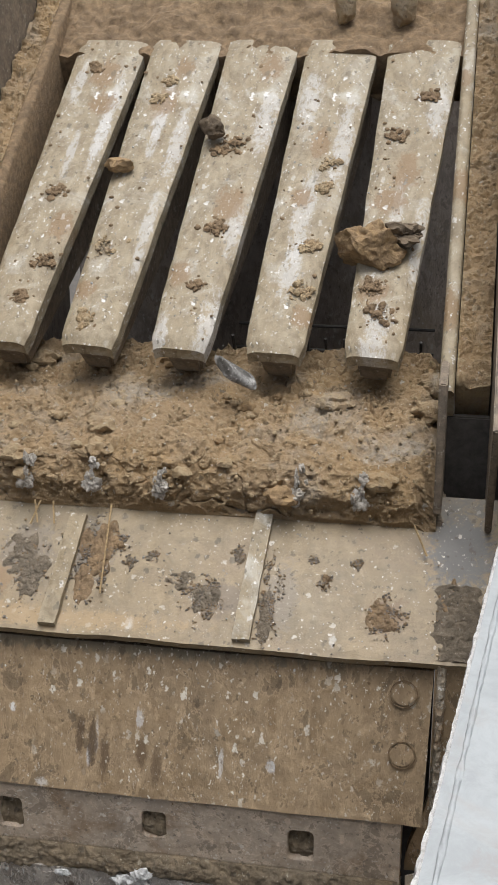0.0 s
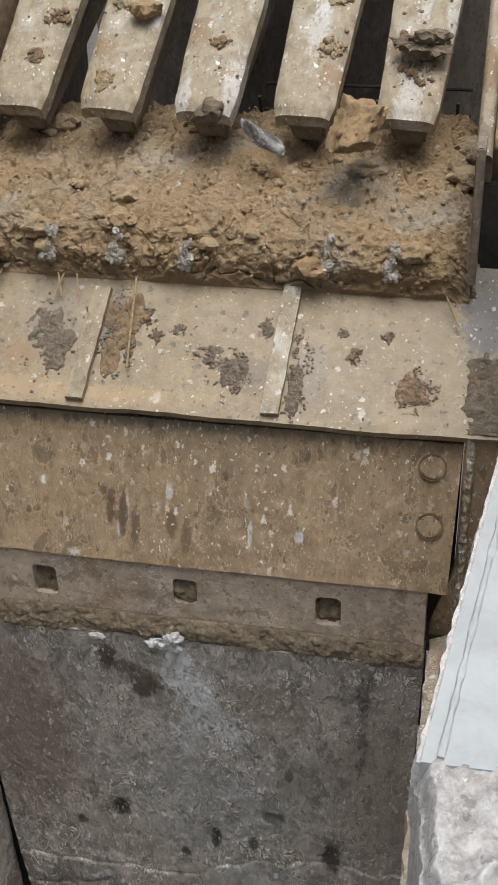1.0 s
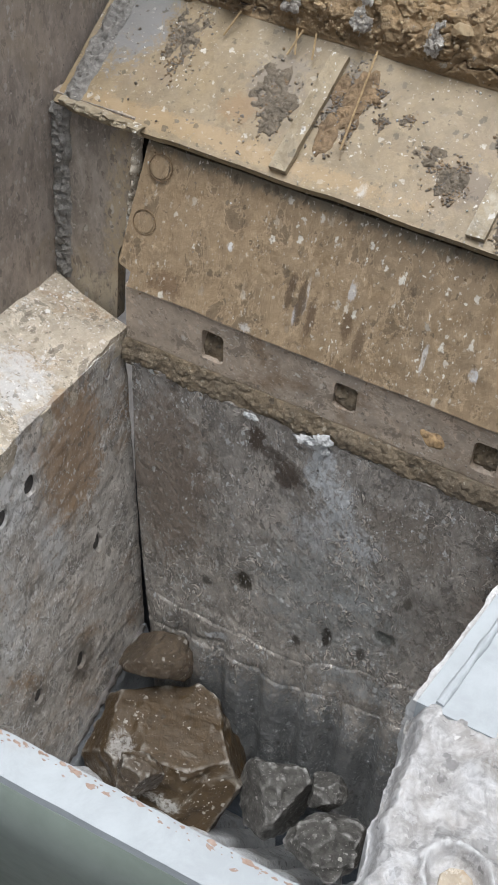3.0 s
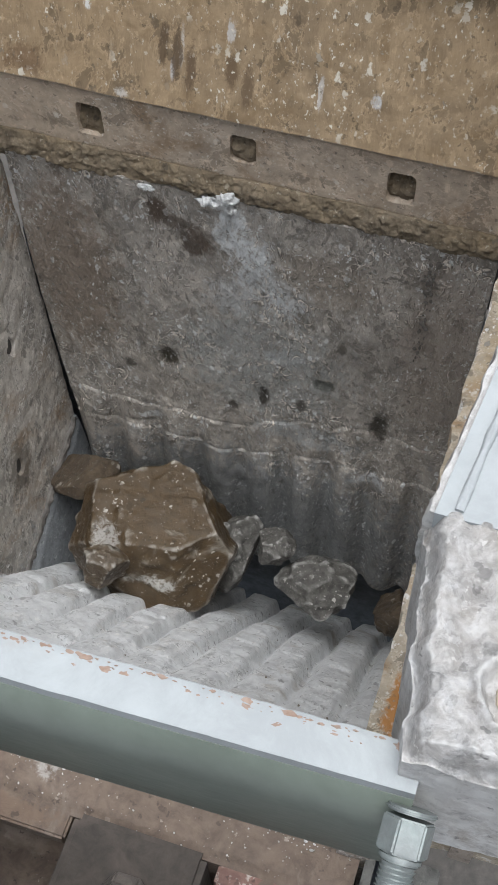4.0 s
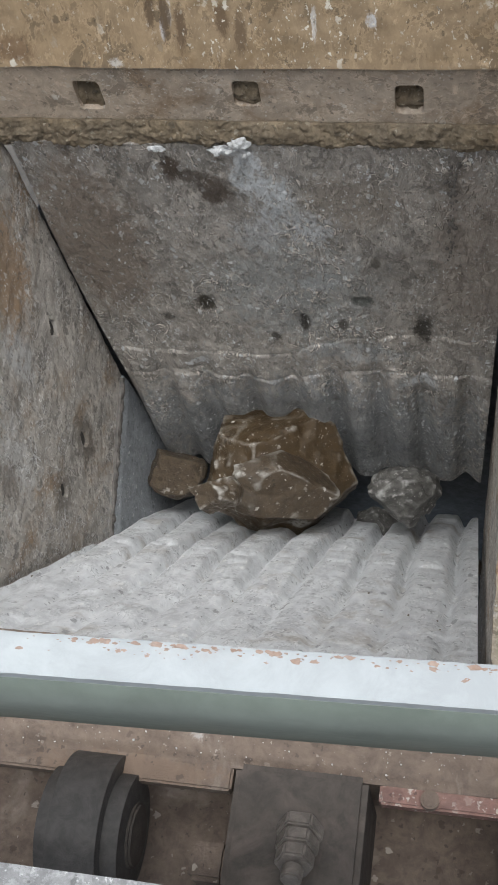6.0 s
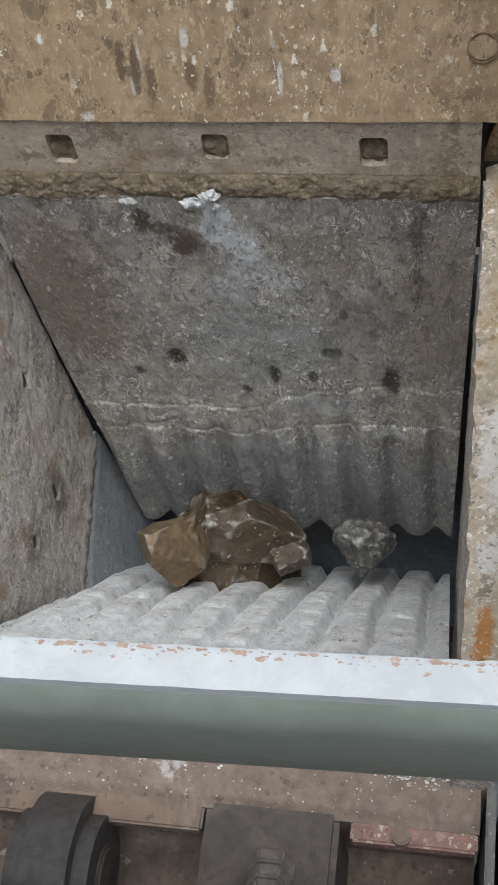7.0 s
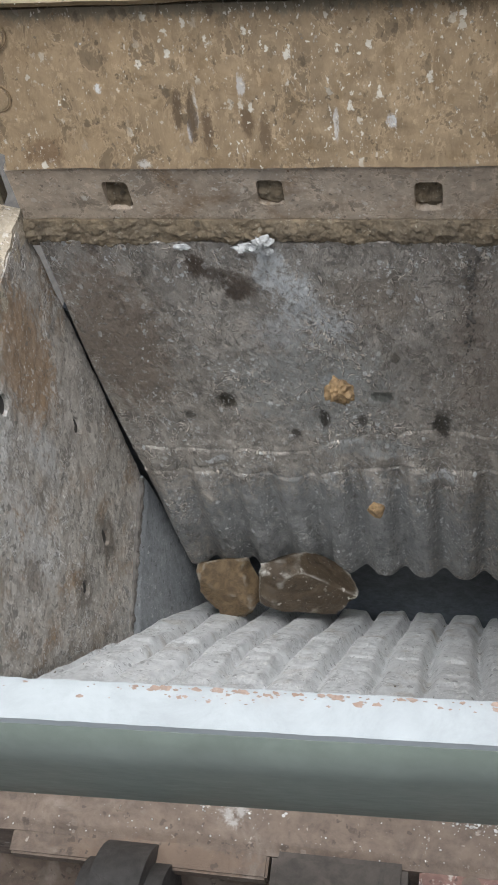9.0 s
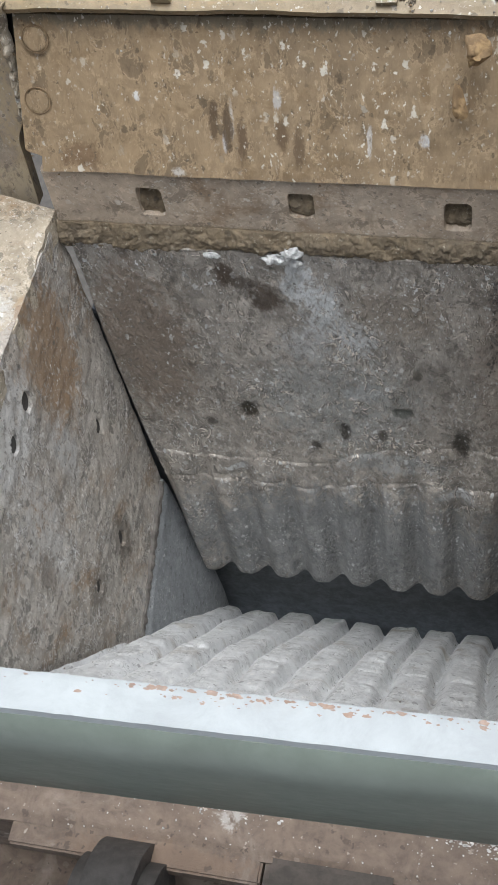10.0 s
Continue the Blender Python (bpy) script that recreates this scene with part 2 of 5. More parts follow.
STRIP = material("scuffed_grey_steel", ((0.50, 0.405, 0.31), (0.45, 0.38, 0.31), (0.36, 0.295, 0.23)), 4.0, 60, 0.6, 0.0, 0.3,
                 (0.6, 0.56, 0.5), 0.5, 60, (0.24, 0.165, 0.10), 0.5, 6.0, contrast=0.5, flake=0.6)
# blue-grey that paints the dust haze of the throat onto its walls
THROAT = material("haze_grey_throat_steel", ((0.20, 0.216, 0.232), (0.168, 0.18, 0.19), (0.135, 0.145, 0.155)), 4.0, 60, 0.7, 0.0, 0.3)
END_GREY = material("dusty_grey_flange_steel", ((0.122, 0.122, 0.115), (0.151, 0.148, 0.137), (0.094, 0.094, 0.086)), 8.0, 60, 0.7, 0.0, 0.3, (0.4, 0.4, 0.38), 0.12, 50)
WELD = material("rough_grey_weld", ((0.30, 0.285, 0.26), (0.25, 0.23, 0.205), (0.19, 0.175, 0.155)), 12.0, 70, 0.7, 0.0, 0.6, (0.45, 0.42, 0.38), 0.3, 60)
CHEEK = material("scoured_cheek_steel", ((0.54, 0.505, 0.458), (0.465, 0.43, 0.385), (0.35, 0.315, 0.275)), 3.0, 50, 0.6, 0.0, 0.45,
                 (0.70, 0.68, 0.65), 0.5, 50, (0.31, 0.205, 0.115), 0.6, 4.5, (1, 1, 0.7),
                 [((0, -0.262, -0.89), (0.3, 0.087, 0.145), (0.10, 0.083, 0.066), 0.6), ((0, -0.44, -0.83), (0.3, 0.072, 0.116), (0.12, 0.098, 0.077), 0.55), ((0, -0.555, -0.52), (0.3, 0.058, 0.102), (0.15, 0.115, 0.085), 0.6),
                  ((0, -0.20, -0.20), (0.3, 0.174, 0.290), (0.33, 0.215, 0.12), 0.75), ((0, -0.45, -0.14), (0.3, 0.232, 0.174), (0.68, 0.67, 0.65), 0.85), ((0, -0.5, -0.45), (0.3, 0.116, 0.290), (0.6, 0.59, 0.57), 0.7), ((0, -0.30, -0.40), (0.3, 0.072, 0.174), (0.6, 0.6, 0.59), 0.7),
                  ((0, -0.30, -1.6), (0.3, 1.015, 0.609), (0.36, 0.37, 0.375), 0.8)], contrast=0.7, flake=0.7, curls=0.5)
LEDGE = material("slurry_caked_steel", ((0.53, 0.47, 0.375), (0.44, 0.37, 0.28), (0.35, 0.288, 0.21)), 5.0, 48, 0.75, 0.0, 0.5,
                 (0.76, 0.74, 0.70), 0.6, 50, (0.34, 0.20, 0.085), 0.4, 5.0, (1, 1, 1),
                 [((1.02, -0.92, 0.0), (0.022, 0.08, 0.3), (0.42, 0.19, 0.05), 0.95), ((1.05, -0.6, 0.0), (0.07, 0.18, 0.3), (0.68, 0.66, 0.63), 0.85), ((1.04, -0.78, 0.0), (0.05, 0.06, 0.3), (0.70, 0.69, 0.67), 0.8),
                  ((1.07, -1.05, 0.0), (0.05, 0.12, 0.3), (0.27, 0.18, 0.15), 0.7), ((1.03, -0.3, 0.0), (0.05, 0.2, 0.3), (0.46, 0.36, 0.23), 0.6),
                  ((-0.15, -0.25, 0.0), (0.12, 0.12, 0.3), (0.62, 0.61, 0.59), 0.8), ((-0.10, -0.05, 0.0), (0.1, 0.05, 0.3), (0.42, 0.36, 0.28), 0.7)], contrast=0.5, flake=0.7)
CHEEK_LOW = material("blue_grey_scoured_steel", ((0.297, 0.310, 0.320), (0.261, 0.275, 0.288), (0.207, 0.216, 0.225)), 4.0, 50, 0.6, 0.0, 0.3, (0.55, 0.56, 0.56), 0.3, 50, contrast=0.45, flake=0.3)
WALL = material("brown_hopper_steel", ((0.33, 0.272, 0.224), (0.39, 0.338, 0.292), (0.238, 0.204, 0.175)), 2.5, 50, 0.6, 0.0, 0.35,
                (0.42, 0.38, 0.34), 0.3, 30, (0.33, 0.27, 0.20), 0.5, 3.0, (1.1, 1.1, 0.6), flake=0.45)
CORNER = material("clay_stained_corner_steel", ((0.31, 0.27, 0.23), (0.37, 0.31, 0.247), (0.23, 0.195, 0.16)), 4.0, 50, 0.65, 0.0, 0.35, (0.5, 0.46, 0.4), 0.3, 40, (0.36, 0.28, 0.17), 0.5, 4.0, (1.1, 1.1, 0.6),
                  [((-0.09, 0.1, 0.2), (0.07, 0.3, 0.35), (0.40, 0.32, 0.21), 0.85), ((-0.15, 0.1, 0.0), (0.14, 0.3, 0.10), (0.46, 0.39, 0.28), 0.85)], flake=0.5)
CLAY = material("wet_tan_clay", ((0.395, 0.270, 0.138), (0.345, 0.251, 0.152), (0.257, 0.172, 0.091)), 5.0, 80, 0.9, 0.0, 0.9,
                (0.47, 0.42, 0.34), 0.25, 60, (0.37, 0.33, 0.27), 0.55, 4.0, contrast=0.35, edge=(0.43, 0.33, 0.20))
def bar_material(k):
    """Each bar wears its own smears of clay and slurry."""
    rnd = random.Random(k + 50)
    smears = []
    for _ in range(4):
        smears.append(((rnd.choice((-0.05, 0.0, 0.055, 0.06)), rnd.uniform(0.0, 0.9), 0), (rnd.uniform(0.015, 0.04), rnd.uniform(0.1, 0.25), 0.2), (0.54, 0.535, 0.52), 0.55))
    for _ in range(3):
        smears.append(((rnd.uniform(-0.05, 0.05), rnd.uniform(0.05, 1.0), 0), (rnd.uniform(0.03, 0.06), rnd.uniform(0.04, 0.1), 0.2), (0.24, 0.16, 0.085), 0.85))
    return material("clay_smeared_bar_steel", ((0.31, 0.248, 0.155), (0.35, 0.306, 0.225), (0.23, 0.176, 0.105)), 4.5, 50, 0.6, 0.0, 0.35,
                    (0.66, 0.65, 0.62), 0.4, 50, (0.53, 0.51, 0.45), 0.5, 5.0, (1, 0.6, 1), smears, contrast=0.55, flake=0.25)


BARS = [bar_material(k) for k in range(6)]
BAR = BARS[5]
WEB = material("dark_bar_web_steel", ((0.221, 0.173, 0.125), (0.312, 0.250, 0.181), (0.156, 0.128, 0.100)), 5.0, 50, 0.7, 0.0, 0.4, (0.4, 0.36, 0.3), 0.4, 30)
WHITE = material("white_painted_steel", ((0.395, 0.42, 0.425), (0.368, 0.388, 0.395), (0.33, 0.347, 0.353)), 3.0, 40, 0.8, 0.0, 0.1,
                 None, 0, 60, (0.36, 0.34, 0.32), 0.2, 6.0, contrast=0.3, blotches=[
                     ((1.14, -0.95, 0.9), (0.07, 0.05, 0.5), (0.33, 0.32, 0.31), 0.7), ((1.2, -0.6, 0.9), (0.05, 0.16, 0.5), (0.36, 0.35, 0.34), 0.6)])
LUMPY = material("white_slurry_over_weld", ((0.681, 0.670, 0.661), (0.549, 0.526, 0.502), (0.373, 0.343, 0.313)), 9.0, 40, 0.65, 0.0, 0.7,
                 (0.70, 0.68, 0.65), 0.4, 50, (0.30, 0.255, 0.205), 0.45, 9.0, flake=0.4, edge=(0.74, 0.73, 0.71))
GREEN = material("grey_green_painted_steel", ((0.173, 0.203, 0.171), (0.194, 0.224, 0.195), (0.152, 0.177, 0.147)), 2.0, 45, 0.42, 0.0, 0.05,
                 contrast=0.35)
SWING = material("pale_dusted_swing_jaw", ((0.81, 0.825, 0.835), (0.725, 0.735, 0.743), (0.61, 0.615, 0.617)), 4.0, 40, 0.6, 0.0, 0.4,
                 (0.86, 0.86, 0.85), 0.4, 50, (0.42, 0.38, 0.33), 0.3, 5.0, (1, 1, 0.6), contrast=0.4, flake=0.25, curls=0.5)
CAST_SMEARS = [((0.50, -1.075, -0.1), (0.075, 0.028, 0.2), (0.62, 0.60, 0.57), 0.9), ((0.64, -1.09, -0.1), (0.05, 0.012, 0.2), (0.62, 0.60, 0.57), 0.85), ((0.94, -1.09, -0.1), (0.035, 0.012, 0.2), (0.6, 0.58, 0.55), 0.85),
               ((0.45, -1.2, -0.12), (0.25, 0.03, 0.1), (0.19, 0.13, 0.09), 0.6), ((0.55, -1.13, -0.1), (0.03, 0.03, 0.2), (0.5, 0.48, 0.45), 0.6)]
CAST = material("red_brown_casting", ((0.178, 0.132, 0.100), (0.196, 0.150, 0.117), (0.132, 0.098, 0.077)), 4.0, 60, 0.75, 0.0, 0.35,
                (0.40, 0.35, 0.30), -0.15, 60, (0.30, 0.25, 0.21), 0.2, 6.0, flake=0.12,
                blotches=CAST_SMEARS)
# greasy steel, and the dark sheets that stand in for shade in gaps
DARK = material("greasy_steel_and_shade", ((0.06, 0.056, 0.053), (0.085, 0.077, 0.07), (0.045, 0.042, 0.04)), 5.0, 50, 0.6, 0.0, 0.2)
GALV = material("galvanised_steel", ((0.240, 0.272, 0.264), (0.200, 0.224, 0.220), (0.288, 0.304, 0.300)), 14.0, 90, 0.45, 0.3, 0.1)
ROCK = material("brown_wet_rock", ((0.075, 0.052, 0.030), (0.094, 0.068, 0.042), (0.054, 0.039, 0.026)), 5.0, 50, 0.45, 0.0, 0.45,
                (0.50, 0.47, 0.42), 0.2, 60, (0.40, 0.37, 0.32), 0.3, 7.0, contrast=0.5, flake=0.2, edge=(0.46, 0.44, 0.40))
BOULDER_ROCK = material("wet_boulder_rock", ((0.074, 0.046, 0.019), (0.088, 0.058, 0.028), (0.050, 0.033, 0.018)), 5.0, 50, 0.45, 0.0, 0.45,
                (0.50, 0.47, 0.42), 0.2, 60, (0.40, 0.37, 0.32), 0.25, 7.0, blotches=[((-0.05, -0.10, 0.16), (0.12, 0.12, 0.04), (0.5, 0.49, 0.46), 0.85), ((0.06, -0.17, 0.02), (0.12, 0.05, 0.025), (0.5, 0.49, 0.46), 0.8), ((-0.10, -0.10, 0.10), (0.06, 0.06, 0.03), (0.45, 0.44, 0.42), 0.6)],
                contrast=0.4, edge=(0.5, 0.47, 0.42))
GREY_ROCK = material("grey_broken_rock", ((0.105, 0.10, 0.09), (0.135, 0.127, 0.115), (0.07, 0.065, 0.058)), 9.0, 60, 0.6, 0.0, 0.5,
                     (0.48, 0.46, 0.43), 0.4, 60, (0.34, 0.325, 0.30), 0.3, 8.0, flake=0.4, edge=(0.42, 0.41, 0.39))
CLOD_CLAY = material("ochre_clay_clod", ((0.413, 0.275, 0.131), (0.335, 0.230, 0.126), (0.224, 0.149, 0.084)), 9.0, 60, 0.85, 0.0, 0.6)
MUD = material("dark_wet_mud", ((0.17, 0.125, 0.08), (0.21, 0.16, 0.105), (0.12, 0.09, 0.06)), 9.0, 60, 0.8, 0.0, 0.6)
MUD_TAN = material("packed_tan_mud", ((0.294, 0.200, 0.109), (0.226, 0.155, 0.090), (0.158, 0.108, 0.063)), 9.0, 60, 0.85, 0.0, 0.6)
MUD_BAND = material("caked_brown_mud", ((0.27, 0.205, 0.125), (0.23, 0.19, 0.138), (0.145, 0.112, 0.075)), 7.0, 60, 0.85, 0.0, 0.7, (0.36, 0.32, 0.25), 0.4, 40)
WALL_CLAY = material("brown_clay_clod", ((0.19, 0.128, 0.066), (0.155, 0.106, 0.057), (0.098, 0.068, 0.040)), 5.0, 60, 0.7, 0.0, 0.5, edge=(0.36, 0.33, 0.28))
DARK_ROCK = material("dark_wet_rock", ((0.105, 0.075, 0.046), (0.13, 0.095, 0.06), (0.07, 0.052, 0.036)), 7.0, 50, 0.5, 0.0, 0.8, (0.4, 0.37, 0.33), 0.3, 11)
DARK_STEEL = material("pitted_dark_steel", ((0.12, 0.11, 0.10), (0.15, 0.135, 0.12), (0.09, 0.08, 0.075)), 8.0, 60, 0.6)
NUT = material("greasy_nut_steel", ((0.20, 0.175, 0.155), (0.165, 0.145, 0.13), (0.13, 0.115, 0.10)), 8.0, 60, 0.5, 0.0, 0.3)
GREY_MUD = material("grey_slurry_mud", ((0.24, 0.21, 0.175), (0.20, 0.17, 0.14), (0.14, 0.12, 0.1)), 9.0, 60, 0.85, 0.0, 0.6)
CHIPPED = material("chipped_primer", ((0.30, 0.215, 0.165), (0.26, 0.165, 0.115), (0.40, 0.32, 0.27)), 30.0, 90, 0.8)
CAST_DARK = material("dark_brown_casting", ((0.068, 0.056, 0.046), (0.088, 0.072, 0.06), (0.052, 0.044, 0.038)), 4.0, 60, 0.75, 0.0, 0.3, None, 0, 60, (0.13, 0.105, 0.088), 0.5, 8.0)
PLATFORM = material("worn_pale_steel", ((0.34, 0.34, 0.345), (0.27, 0.27, 0.27), (0.20, 0.20, 0.20)), 9.0, 50, 0.6, 0.0, 0.4, (0.55, 0.55, 0.55), 0.4, 50, flake=0.4)
RED = material("smooth_red_surface", ((0.62, 0.075, 0.045), (0.66, 0.095, 0.06), (0.58, 0.07, 0.04)), 3.0, 30, 0.4, 0.0, 0.03, contrast=0.3)
GROUND = material("gravel_ground", ((0.10, 0.09, 0.08), (0.14, 0.125, 0.11), (0.07, 0.065, 0.06)), 0.7, 20, 0.9, 0.0, 0.4)
RUST = material("orange_rust", ((0.30, 0.13, 0.045), (0.40, 0.20, 0.07), (0.18, 0.085, 0.04)), 12.0, 80, 0.9, 0.0, 0.4)
STRAW = material("dry_straw", ((0.42, 0.31, 0.17), (0.36, 0.26, 0.13), (0.3, 0.2, 0.1)), 20.0, 90, 0.8)


# ---- building helpers ----
def n3(x, y, z, s=1.0, octaves=4):
    """Fractal noise at a place, about -1 to 1."""
    return noise.fractal(Vector((x * s, y * s, z * s)), 1.0, 2.0, octaves)


def lerp(a, b, f):
    return a + (b - a) * f


def step(a, b, v):
    f = min(max((v - a) / (b - a), 0.0), 1.0)
    return f * f * (3 - 2 * f)


def part(name, bm, mat, parent=None, label="", smooth=35.0):
    me = bpy.data.meshes.new(name)
    bmesh.ops.recalc_face_normals(bm, faces=bm.faces[:])
    bm.to_mesh(me)
    bm.free()
    me.materials.append(mat)
    me.polygons.foreach_set("use_smooth", [True] * len(me.polygons))
    me.set_sharp_from_angle(angle=radians(smooth))
    ob = new(name, me)
    ob.parent = parent
    if label:
        tagged(ob, label)
    return ob


def thing(name, label, category, group="", kind="", m=None):
    """An empty that gathers the parts of one thing."""
    ob = new(name)
    ob.empty_display_size = 0.05
    ob.matrix_world = LEAN @ (m or Matrix())
    return tagged(ob, label, category, group, kind)


def solid(name, bm, mat, label, category, group="", kind="", m=None, smooth=35.0):
    """A thing that is one mesh."""
    ob = part(name, bm, mat, smooth=smooth)
    ob.matrix_world = LEAN @ (m or Matrix())
    return tagged(ob, label, category, group, kind)


def box(x0, x1, y0, y1, z0, z1, bevel=0.004, bm=None, m=None):
    bm = bm or bmesh.new()
    made = bmesh.ops.create_cube(bm, size=1.0)["verts"]
    shape = Matrix.LocRotScale(((x0 + x1) / 2, (y0 + y1) / 2, (z0 + z1) / 2), None, (x1 - x0, y1 - y0, z1 - z0))
    bmesh.ops.transform(bm, matrix=(m or Matrix()) @ shape, verts=made)
    if bevel:
        edges = list({e for v in made for e in v.link_edges})
        bmesh.ops.bevel(bm, geom=edges, offset=bevel, segments=2, affect="EDGES")
    return bm


def slab(face, nu, nv, back, bm=None):
    """A solid with a modelled front: face(u, v) over the unit square, and a plain back moved by the vector back."""
    bm = bm or bmesh.new()
    front = [[bm.verts.new(face(i / nu, j / nv)) for i in range(nu + 1)] for j in range(nv + 1)]
    for j in range(nv):
        for i in range(nu):
            bm.faces.new((front[j][i], front[j][i + 1], front[j + 1][i + 1], front[j + 1][i]))
    back = Vector(back)
    rim = [front[0][i] for i in range(nu)] + [front[j][nu] for j in range(nv)] + [front[nv][i] for i in range(nu, 0, -1)] + [front[j][0] for j in range(nv, 0, -1)]
    rear = [bm.verts.new(v.co + back) for v in rim]
    for a in range(len(rim)):
        b = (a + 1) % len(rim)
        bm.faces.new((rim[a], rear[a], rear[b], rim[b]))
    bm.faces.new(rear)
    return bm


def quad(p00, p10, p01, p11, rough=0.0, s=8.0, seed=0.0):
    """The bilinear patch of four corners, with uneven relief along its normal."""
    a, b, c, d = (Vector(p) for p in (p00, p10, p01, p11))
    normal = (b - a).cross(c - a).normalized()

    def face(u, v):
        p = lerp(lerp(a, b, u), lerp(c, d, u), v)
        return p + normal * (rough * n3(p.x + seed, p.y, p.z, s, 5)) if rough else p
    return face


def cylinder(bm, m, r, depth, sides=24, r2=None, bevel=0.0):
    made = bmesh.ops.create_cone(bm, cap_ends=True, segments=sides, radius1=r, radius2=r if r2 is None else r2, depth=depth, matrix=m)["verts"]
    if bevel:
        edges = [e for e in {e for v in made for e in v.link_edges} if len(e.link_faces) == 2 and e.calc_face_angle(0) > 1.0]
        bmesh.ops.bevel(bm, geom=edges, offset=bevel, segments=2, affect="EDGES")
    return bm


def boulder(seed, size, cuts=9, detail=4, rough=0.07, facets=()):
    """An angular broken stone: a ball cut by planes (given facets first), then roughened."""
    rnd = random.Random(seed)
    bm = bmesh.new()
    bmesh.ops.create_icosphere(bm, subdivisions=detail, radius=1.0)
    planes = [(Vector(d).normalized(), h) for d, h in facets]
    for _ in range(cuts):
        d = Vector((rnd.gauss(0, 1), rnd.gauss(0, 1), rnd.gauss(0, 1))).normalized()
        planes.append((d, rnd.uniform(0.48, 0.82)))
    for v in bm.verts:
        p = v.co.copy()
        for d, h in planes:
            over = p.dot(d) - h
            if over > 0:
                p -= d * over * 0.96
        k = n3(p.x + seed, p.y, p.z, 1.7, 5)
        fine = n3(p.x, p.y + seed, p.z, 6.0, 4)
        chip = max(0.0, n3(p.x + 9, p.y + seed, p.z, 2.6, 2) - 0.1)
        p *= 1 + rough * k + rough * 0.55 * fine - rough * 2.2 * chip
        v.co = Vector((p.x * size[0], p.y * size[1], p.z * size[2]))
    return bm


def clump(seed, size, rough=0.28, detail=4):
    """A soft lump of clay or mud."""
    bm = bmesh.new()
    bmesh.ops.create_icosphere(bm, subdivisions=detail, radius=1.0)
    for v in bm.verts:
        p = v.co
        k = n3(p.x + seed, p.y, p.z, 1.3, 5) * rough + n3(p.x, p.y, p.z + seed, 4.5, 4) * rough * 0.5
        v.co = Vector((p.x * size[0], p.y * size[1], p.z * size[2])) * (1 + k)
    return bm


BALL12 = [(0, 0, 1)] + [(0.894 * math.cos(a * 1.2566), 0.894 * math.sin(a * 1.2566), 0.447) for a in range(5)] + [
    (0.894 * math.cos(a * 1.2566 + 0.6283), 0.894 * math.sin(a * 1.2566 + 0.6283), -0.447) for a in range(5)] + [(0, 0, -1)]
TRIS = [(0, 1 + a, 1 + (a + 1) % 5) for a in range(5)] + [(1 + a, 6 + a, 1 + (a + 1) % 5) for a in range(5)] + [
    (1 + (a + 1) % 5, 6 + a, 6 + (a + 1) % 5) for a in range(5)] + [(11, 6 + (a + 1) % 5, 6 + a) for a in range(5)]


def crumbs(name, parent, spot, count, least, most, mat, seed, flat=(1, 1, 1)):
    """Countless small bits lying on a surface, as one part; spot(random) gives a place."""
    rnd = random.Random(seed)
    verts, faces = [], []
    for _ in range(count):
        p, s = Vector(spot(rnd)), least + (most - least) * rnd.random() ** 3
        turn = Euler([rnd.uniform(0, 6.3) for _ in range(3)]).to_matrix()
        shape = [rnd.uniform(0.6, 1.3) for _ in range(3)]
        base = len(verts)
        for b in BALL12:
            q = turn @ Vector([b[i] * shape[i] * rnd.uniform(0.75, 1.2) for i in range(3)])
            verts.append(p + Vector([q[i] * s * flat[i] for i in range(3)]))
        faces += [tuple(base + i for i in f) for f in TRIS]
    me = bpy.data.meshes.new(name)
    me.from_pydata(verts, [], faces)
    me.materials.append(mat)
    ob = new(name, me)
    ob.parent = parent
    return tagged(ob, kind="stuff")


def patch(bm, centre, across, along, seed, thick=0.006, rings=12, spokes=44):
    """A ragged splash of mud lying on a surface, spread by the vectors across and along."""
    centre, across, along = Vector(centre), Vector(across), Vector(along)
    up = across.cross(along).normalized()
    middle = bm.verts.new(centre + up * thick)
    last = None
    for r in range(1, rings + 1):
        f = r / rings
        ring = []
        for k in range(spokes):
            a = 2 * math.pi * k / spokes
            reach = 0.85 + 0.42 * n3(math.cos(a) + seed, math.sin(a), 0, 1.0, 3) * f + 0.10 * n3(math.cos(a) * 5, math.sin(a) * 5, seed, 1.0, 3) * f
            p = centre + (across * math.cos(a) + along * math.sin(a)) * (reach * f)
            h = thick * (1 - f ** 3) * (0.55 + 1.3 * n3(p.x + seed, p.y, p.z, 60, 4)) - 0.001 * f
            ring.append(bm.verts.new(p + up * (h if r < rings else -0.003)))
        for k in range(spokes):
            j = (k + 1) % spokes
            if last:
                bm.faces.new((last[k], ring[k], ring[j], last[j]))
            else:
                bm.faces.new((middle, ring[k], ring[j]))
        last = ring
    bm.faces.new(last[::-1])
    return bm


def weld_strip(a, b, width, facing, seed, height=0.006):
    """A flat rough run of weld from a to b on a surface that faces the given way."""
    a, b, facing = Vector(a), Vector(b), Vector(facing).normalized()
    side = (b - a).normalized().cross(facing)

    def face(u, v):
        w = width * (1 + 0.5 * n3(v * (b - a).length, seed, 2, 25, 4))
        p = lerp(a, b, v) + side * ((u - 0.5) * w)
        hump = max(0.0, 1 - (abs(u - 0.5) * 2) ** 3)
        return p + facing * (height * hump * (0.7 + 0.9 * n3(p.x + seed, p.y, p.z, 70, 4)))
    return slab(face, 14, max(int((b - a).length / 0.004), 8), -facing * 0.012)


